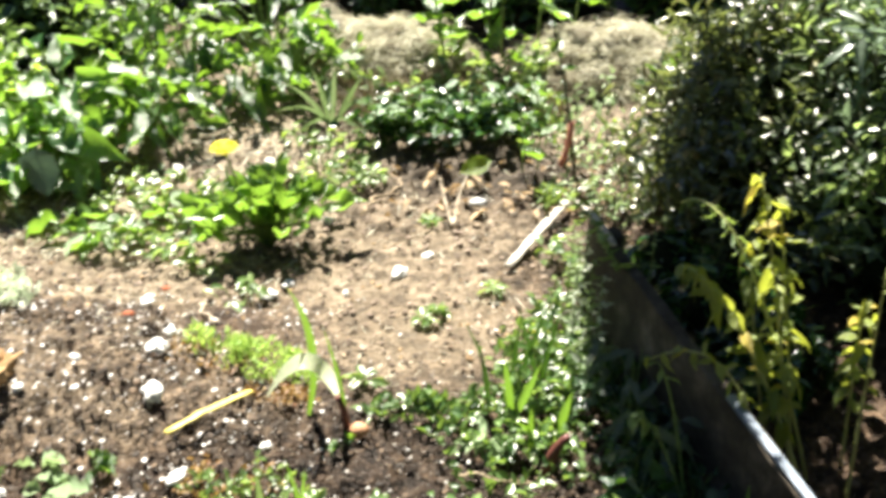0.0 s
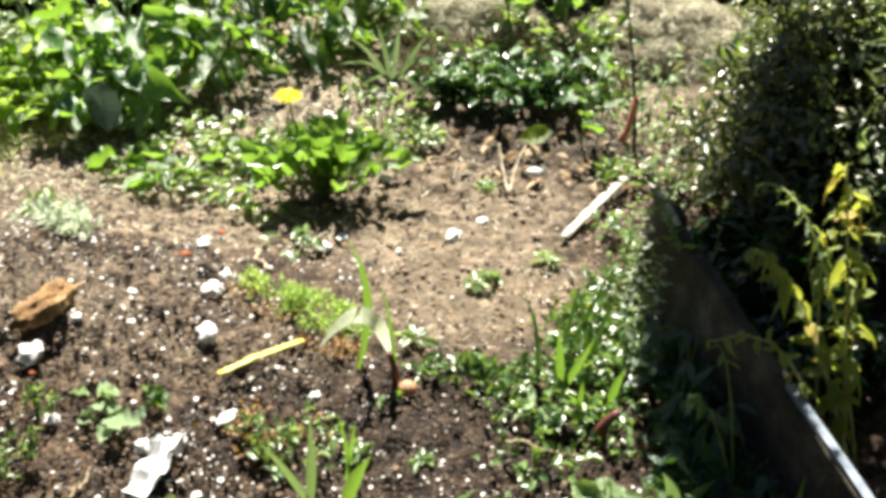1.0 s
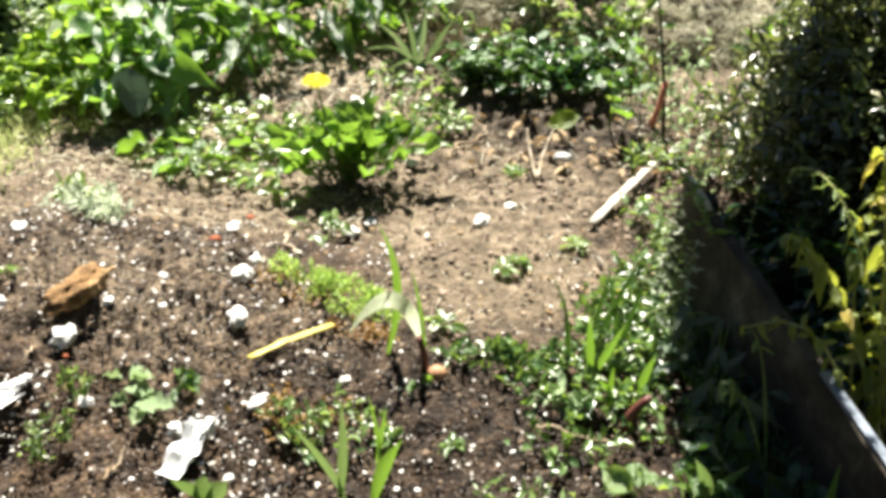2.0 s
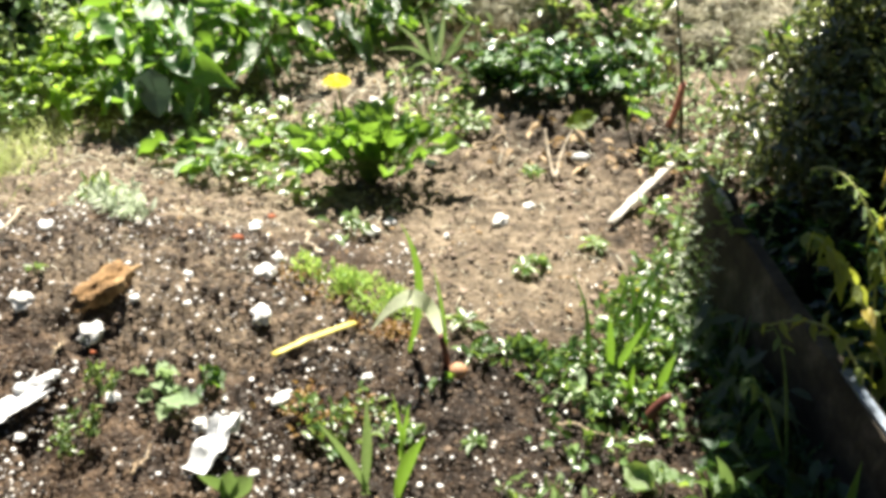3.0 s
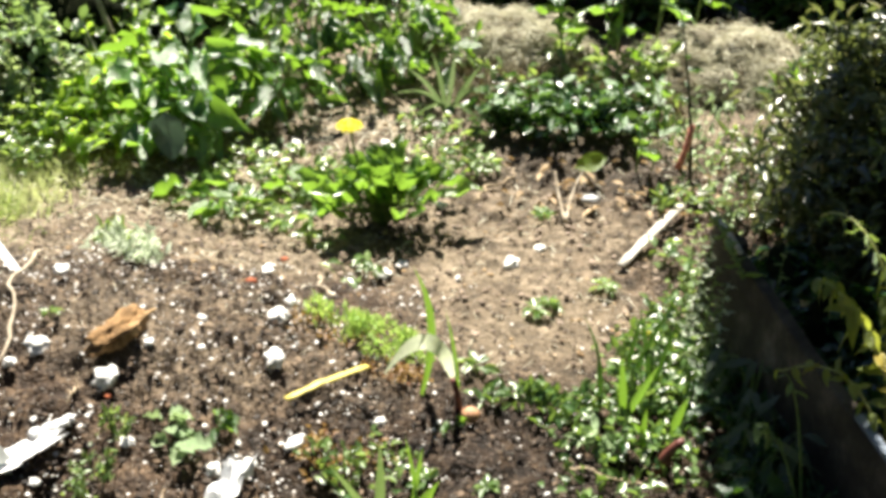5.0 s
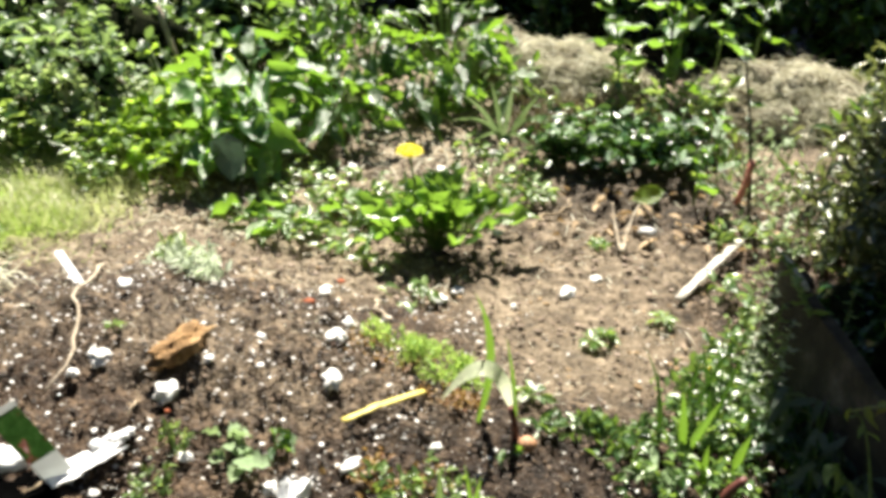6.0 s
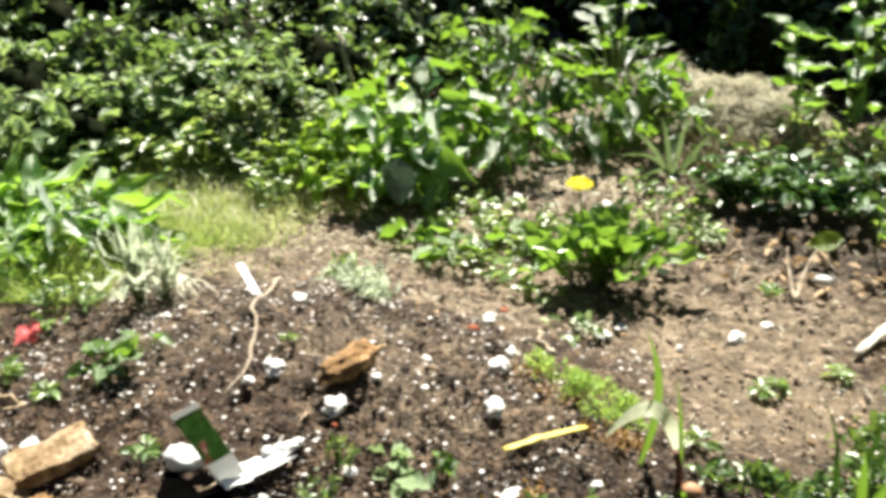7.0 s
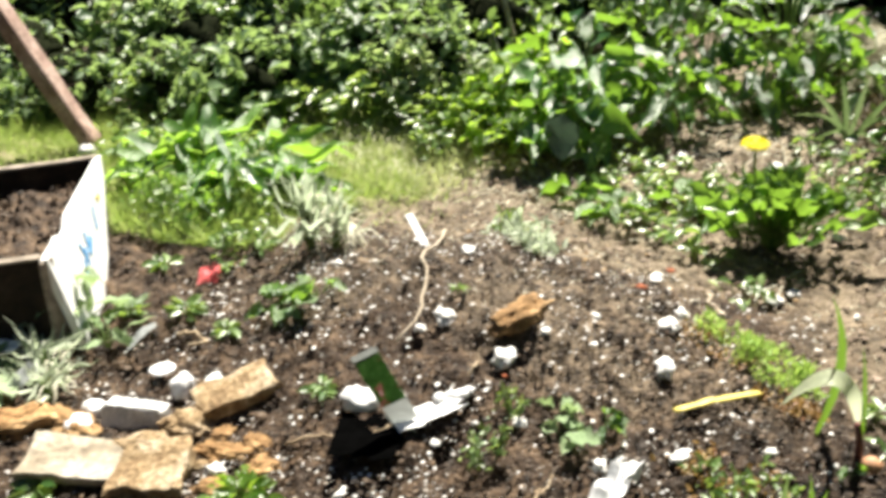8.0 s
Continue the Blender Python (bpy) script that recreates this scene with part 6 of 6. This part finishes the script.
for x, y, r in ((-0.39, 1.615, 0.010), (-0.36, 1.81, 0.008), (-0.545, 1.235, 0.005)):
    b = part("terracotta_shard", lump(x * 40, r * 1.3, r, r * 0.5, 0.4, 2), plain("terracotta", (0.42, 0.12, 0.05), 0.8, 0.3, 0.3))
    b.location = on(x, y, r * 0.3)
    tagged(b, "small orange-red terracotta shard in the soil", "shard")

# stones and plastic by the planter
def stone(name, seed, size, place, turn, mat, label, rough=0.014, tilt=(0, 0)):
    ob = part(name, slab(seed, *size, 7, rough * 1.15), mat)
    ob.matrix_basis = pose(*place, tilt[0], tilt[1], turn)
    tagged(ob, label, "stone", "broken stones by the box")


def boulder(name, seed, size, place, turn, mat, label, rough=0.45):
    ob = part(name, lump(seed, *size, rough, 4, 0.6, 2.2), mat)
    ob.matrix_basis = pose(*place, 0, 0, turn)
    tagged(ob, label, "stone", "broken stones by the box")


stone("flat_stone", 3, (0.155, 0.085, 0.026), on(-1.148, 0.862, 0.024), 16, FLAT_STONE, "flat pale broken stone slab on soil", 0.006, (10, 2))
stone("rough_stone", 5, (0.125, 0.115, 0.036), on(-1.028, 0.888, 0.016), 24, PALE_STONE, "rough flat ochre stone beside the slab", 0.012, (10, -4))
boulder("rough_stone", 6, (0.05, 0.045, 0.03), on(-1.075, 0.925, 0.008), 60, PALE_STONE, "rough lumpy ochre stone beside the slab")
stone("split_stone", 7, (0.150, 0.068, 0.026), on(-1.005, 1.115, 0.028), 52, PALE_STONE, "tilted flat tan stone on the soil", 0.011, (12, -12))
boulder("rough_stone", 9, (0.04, 0.032, 0.026), on(-1.055, 1.03, 0.008), 20, PALE_STONE, "small rough tan stone")
boulder("brown_stone", 12, (0.050, 0.018, 0.010), on(-0.945, 0.985, 0.003), 12, SANDSTONE, "thin rusty brown stone in the soil")
boulder("brown_stone", 14, (0.030, 0.020, 0.011), on(-0.865, 0.965, 0.0), 50, SANDSTONE, "small rusty brown stone half buried")
boulder("brown_stone", 16, (0.075, 0.034, 0.025), on(-1.335, 0.925, 0.006), 35, SANDSTONE, "ochre brown stone beside the slab")
boulder("brown_stone", 18, (0.06, 0.032, 0.018), on(-1.26, 0.965, 0.002), -10, SANDSTONE, "ochre brown stone behind the slab")
boulder("brown_stone", 22, (0.045, 0.018, 0.008), on(-0.90, 0.905, 0.0), 15, SANDSTONE, "ochre broken stone at the rim of the heap")
boulder("brown_stone", 24, (0.022, 0.016, 0.010), on(-0.98, 1.03, 0.0), 70, SANDSTONE, "small rusty brown stone half buried")
boulder("brown_stone", 26, (0.024, 0.015, 0.009), on(-0.90, 1.02, 0.0), -30, SANDSTONE, "small rusty brown stone half buried")
for i in range(8):
    x, y, r = RNG.uniform(-1.0, -0.87), RNG.uniform(0.90, 1.03), RNG.uniform(0.005, 0.010)
    boulder("brown_stone", 60 + i * 3.1, (r * 1.5, r, r * 0.7), on(x, y, r * 0.2), RNG.uniform(0, 180), SANDSTONE if i % 3 else PALE_STONE, "small broken ochre stone half buried in soil")
stone("concrete_piece", 25, (0.105, 0.040, 0.044), on(-1.165, 1.025, 0.018), 20, CONCRETE, "grey-white broken block of concrete", 0.008, (-14, 6))
for seed, (x, y), s, label in ((31, (-1.245, 1.02), (0.022, 0.02, 0.02), "rounded white lump beside the concrete"), (33, (-1.235, 0.968), (0.030, 0.020, 0.016), "rounded white lump beside the slab"),
                               (35, (-1.135, 1.13), (0.02, 0.024, 0.03), "white curled plastic piece"), (37, (-1.09, 1.165), (0.014, 0.024, 0.016), "torn white plastic shred on soil")):
    w = part("white_lump", lump(seed, *s, 0.3, 3, 0.5), WHITE_PLASTIC)
    w.location = on(x, y, s[2] * 0.45)
    tagged(w, label, "plastic scrap", "white scraps by the box")
lid = part("white_disc", lump(41, 0.026, 0.019, 0.005, 0.1, 3, 0.6), WHITE_PLASTIC)
lid.matrix_basis = pose(*on(-1.205, 1.165, 0.02), 10, -6, 20)
tagged(lid, "small white plastic lid lying over a hollow", "plastic lid")
shard = part("plastic_shard", ragged_sheet(0.07, 0.03, 8, 4, 12, 0.012, 0.3), GREY_PLASTIC)
shard.matrix_basis = pose(*on(-1.40, 0.98, 0.012), 20, -35, 60)
tagged(shard, "pale bluish plastic shard on soil", "plastic scrap")
strip = part("plastic_shard", ragged_sheet(0.07, 0.035, 8, 4, 15, 0.01, 0.3), GREY_PLASTIC)
strip.matrix_basis = pose(*on(-1.31, 1.20, 0.02), 0, -30, 40)
tagged(strip, "grey plastic shard on soil", "plastic scrap")

# ---- the planter box ----
BOX_A, BOX_B = (-1.675, 1.635), (-1.425, 1.172)
TOP = 0.125
box = thing("planter_box", (0, 0, 0), "raised planter box with a white painted side and dark soil", "planter box")


def side_board(name, a, b, z0, z1, thick, mat, label="", lean=0.0):
    ln = math.hypot(b[0] - a[0], b[1] - a[1])
    ob = part(name, board(ln, thick, z1 - z0, ln * 7, 0.002), mat, box, label)
    along_line(ob, a, b, (z0 + z1) / 2, lean)
    return ob


away = (-0.70, -0.66)
BOX_C, BOX_D = (BOX_A[0] + away[0] * 0.8, BOX_A[1] + away[1] * 0.8), (BOX_B[0] - 0.79 * 0.8, BOX_B[1] - 0.61 * 0.8)
def torn_side():
    """A flat painted board with one slanted end and a ragged corner."""
    half = math.dist(BOX_A, BOX_B) / 2
    rim = [(-half, 0.108), (0.05 - half, 0.106), (0.30 - half, 0.104), (0.335 - half, 0.101), (0.36 - half, 0.088), (0.40 - half, 0.086), (0.42 - half, 0.099), (0.45 - half, 0.096), (half, 0.098),
           (half, -0.10), (0.33 - half, -0.10), (0.22 - half, -0.055), (0.12 - half, 0.012), (0.03 - half, 0.072)]
    bm = bmesh.new()
    face = bm.faces.new([bm.verts.new((x, -0.008, z)) for x, z in rim])
    grown = bmesh.ops.extrude_face_region(bm, geom=[face])["geom"]
    bmesh.ops.translate(bm, verts=[v for v in grown if isinstance(v, bmesh.types.BMVert)], vec=(0, 0.016, 0))
    bmesh.ops.recalc_face_normals(bm, faces=bm.faces[:])
    ob = part("white_side", bm, WHITE_PAINT, box, "white painted board with blue lettering")
    along_line(ob, BOX_A, BOX_B, 0.025, 12)
    return ob


white_side = torn_side()
# these boards are darkened as shade; only their top edges stay pale
side_board("back_board", (BOX_A[0] - 0.02, BOX_A[1] - 0.012), BOX_C, -0.075, TOP, 0.02, UNLIT_WOOD)
side_board("front_board", (BOX_B[0] - 0.022, BOX_B[1] - 0.012), BOX_D, -0.075, TOP, 0.02, UNLIT_WOOD)
side_board("end_board", (BOX_C[0], BOX_C[1] - 0.02), (BOX_D[0], BOX_D[1] + 0.02), -0.075, TOP, 0.02, UNLIT_WOOD)
side_board("top_edge", (BOX_A[0] - 0.02, BOX_A[1] - 0.012), BOX_C, TOP, TOP + 0.006, 0.021, GREY_WOOD, "pale worn top edge")
side_board("top_edge", (BOX_B[0] - 0.022, BOX_B[1] - 0.012), BOX_D, TOP, TOP + 0.006, 0.021, GREY_WOOD, "pale worn top edge")
corner = part("corner_block", board(0.035, 0.035, 0.20, 6, 0.002), GREY_WOOD, box, "pale corner post")
corner.location = (BOX_B[0] - 0.03, BOX_B[1] - 0.005, 0.02)
# strokes of blue lettering that cannot be read
for i, (u, z, ln, wd, tilt) in enumerate(((-0.055, 0.036, 0.050, 0.009, 62), (0.035, 0.012, 0.045, 0.017, 30), (0.045, 0.022, 0.050, 0.009, 78), (0.075, 0.005, 0.040, 0.009, 70), (0.085, 0.022, 0.042, 0.008, 100),
                                          (0.105, -0.006, 0.035, 0.009, 55), (0.125, -0.028, 0.022, 0.009, 80))):
    bar = part("letter_stroke", board(ln, 0.002, wd, i, 0.0005), BLUE_PAINT, white_side, "blue painted stroke")
    bar.matrix_basis = Matrix.Translation((u, 0.0092, z)) @ Matrix.Rotation(radians(tilt), 4, "Y")
dab = part("yellow_dab", board(0.022, 0.002, 0.012, 3, 0.0004), YELLOW_STICK, white_side, "yellow painted dab")
dab.matrix_basis = Matrix.Translation((-0.125, 0.0092, 0.055))


def box_soil():
    n = 40
    a, b, c, d = (np.array(q) for q in (BOX_A, BOX_B, BOX_D, BOX_C))
    u, v = np.meshgrid(np.linspace(0.02, 0.98, n), np.linspace(0.02, 0.98, n))
    p = (a * (1 - u)[..., None] + b * u[..., None]) * (1 - v)[..., None] + (d * (1 - u)[..., None] + c * u[..., None]) * v[..., None]
    z = np.array([noise.fractal(Vector((x, y, 4.0)) * 14, 0.8, 2.0, 4) * 0.018 + noise.turbulence(Vector((x, y, 2.0)) * 45, 3, False) * 0.012 for x, y in p.reshape(-1, 2)]) + TOP - 0.055
    i = np.arange(n * n).reshape(n, n)
    f = np.stack([i[:-1, :-1], i[:-1, 1:], i[1:, 1:], i[1:, :-1]], -1).reshape(-1, 4)
    ob = part("box_soil", mesh_of("box_soil", np.concatenate([p.reshape(-1, 2), z[:, None]], 1), f), SOIL, box, "dark crumbly soil filling the box")


box_soil()
n = 900
m = np.stack([RNG.uniform(0.03, 0.97, n), RNG.uniform(0.03, 0.9, n)], 1)
pa, pb, pc, pd = (np.array(q) for q in (BOX_A, BOX_B, BOX_D, BOX_C))
P = (pa * (1 - m[:, :1]) + pb * m[:, :1]) * (1 - m[:, 1:]) + (pd * (1 - m[:, :1]) + pc * m[:, :1]) * m[:, 1:]
crumbs = []
for (x, y), r in zip(P, RNG.uniform(0.003, 0.012, n) * RNG.uniform(0.4, 1, n)):
    v = RNG.normal(0, 1, (6, 3)) * 0.25 + np.array([(1, 0, 0), (-1, 0, 0), (0, 1, 0), (0, -1, 0), (0, 0, 1), (0, 0, -1)])
    crumbs.append((v * r + np.array([x, y, TOP - 0.046]), [(0, 2, 4), (2, 1, 4), (1, 3, 4), (3, 0, 4), (2, 0, 5), (1, 2, 5), (3, 1, 5), (0, 3, 5)]))
part("loose_soil", mesh_of("loose_soil", *merged(crumbs), False), CLOD, box, "crumbs of dark soil", "stuff")
sheet = part("white_sack", ragged_sheet(0.22, 0.10, 10, 6, 21, 0.02, 0.1), WHITE_PLASTIC)
sheet.matrix_basis = pose(*on(-1.66, 1.00, 0.012), 0, 0, 30)
tagged(sheet, "pale plastic sheet lying before the box", "plastic sheet")

# the leaning red-brown beam in the thicket
beam = part("leaning_beam", board(0.06, 0.05, 1.15, 9, 0.006), RUST_WOOD)
BEAM_FOOT, BEAM_TOP = Vector((-2.11, 2.05, -0.03)), Vector((-2.284, 2.0, 0.322))
beam.matrix_basis = Matrix.Translation(BEAM_FOOT + (BEAM_TOP - BEAM_FOOT).normalized() * 0.56) @ (BEAM_TOP - BEAM_FOOT).to_track_quat("Z", "Y").to_matrix().to_4x4()
tagged(beam, "weathered red-brown timber beam leaning in the thicket", "timber beam")
knob = part("pale_stone", lump(91, 0.026, 0.022, 0.02, 0.3, 3, 0.5), CONCRETE)
knob.location = on(-2.06, 1.98, 0.02)
tagged(knob, "pale stone at the foot of the leaning beam", "stone")
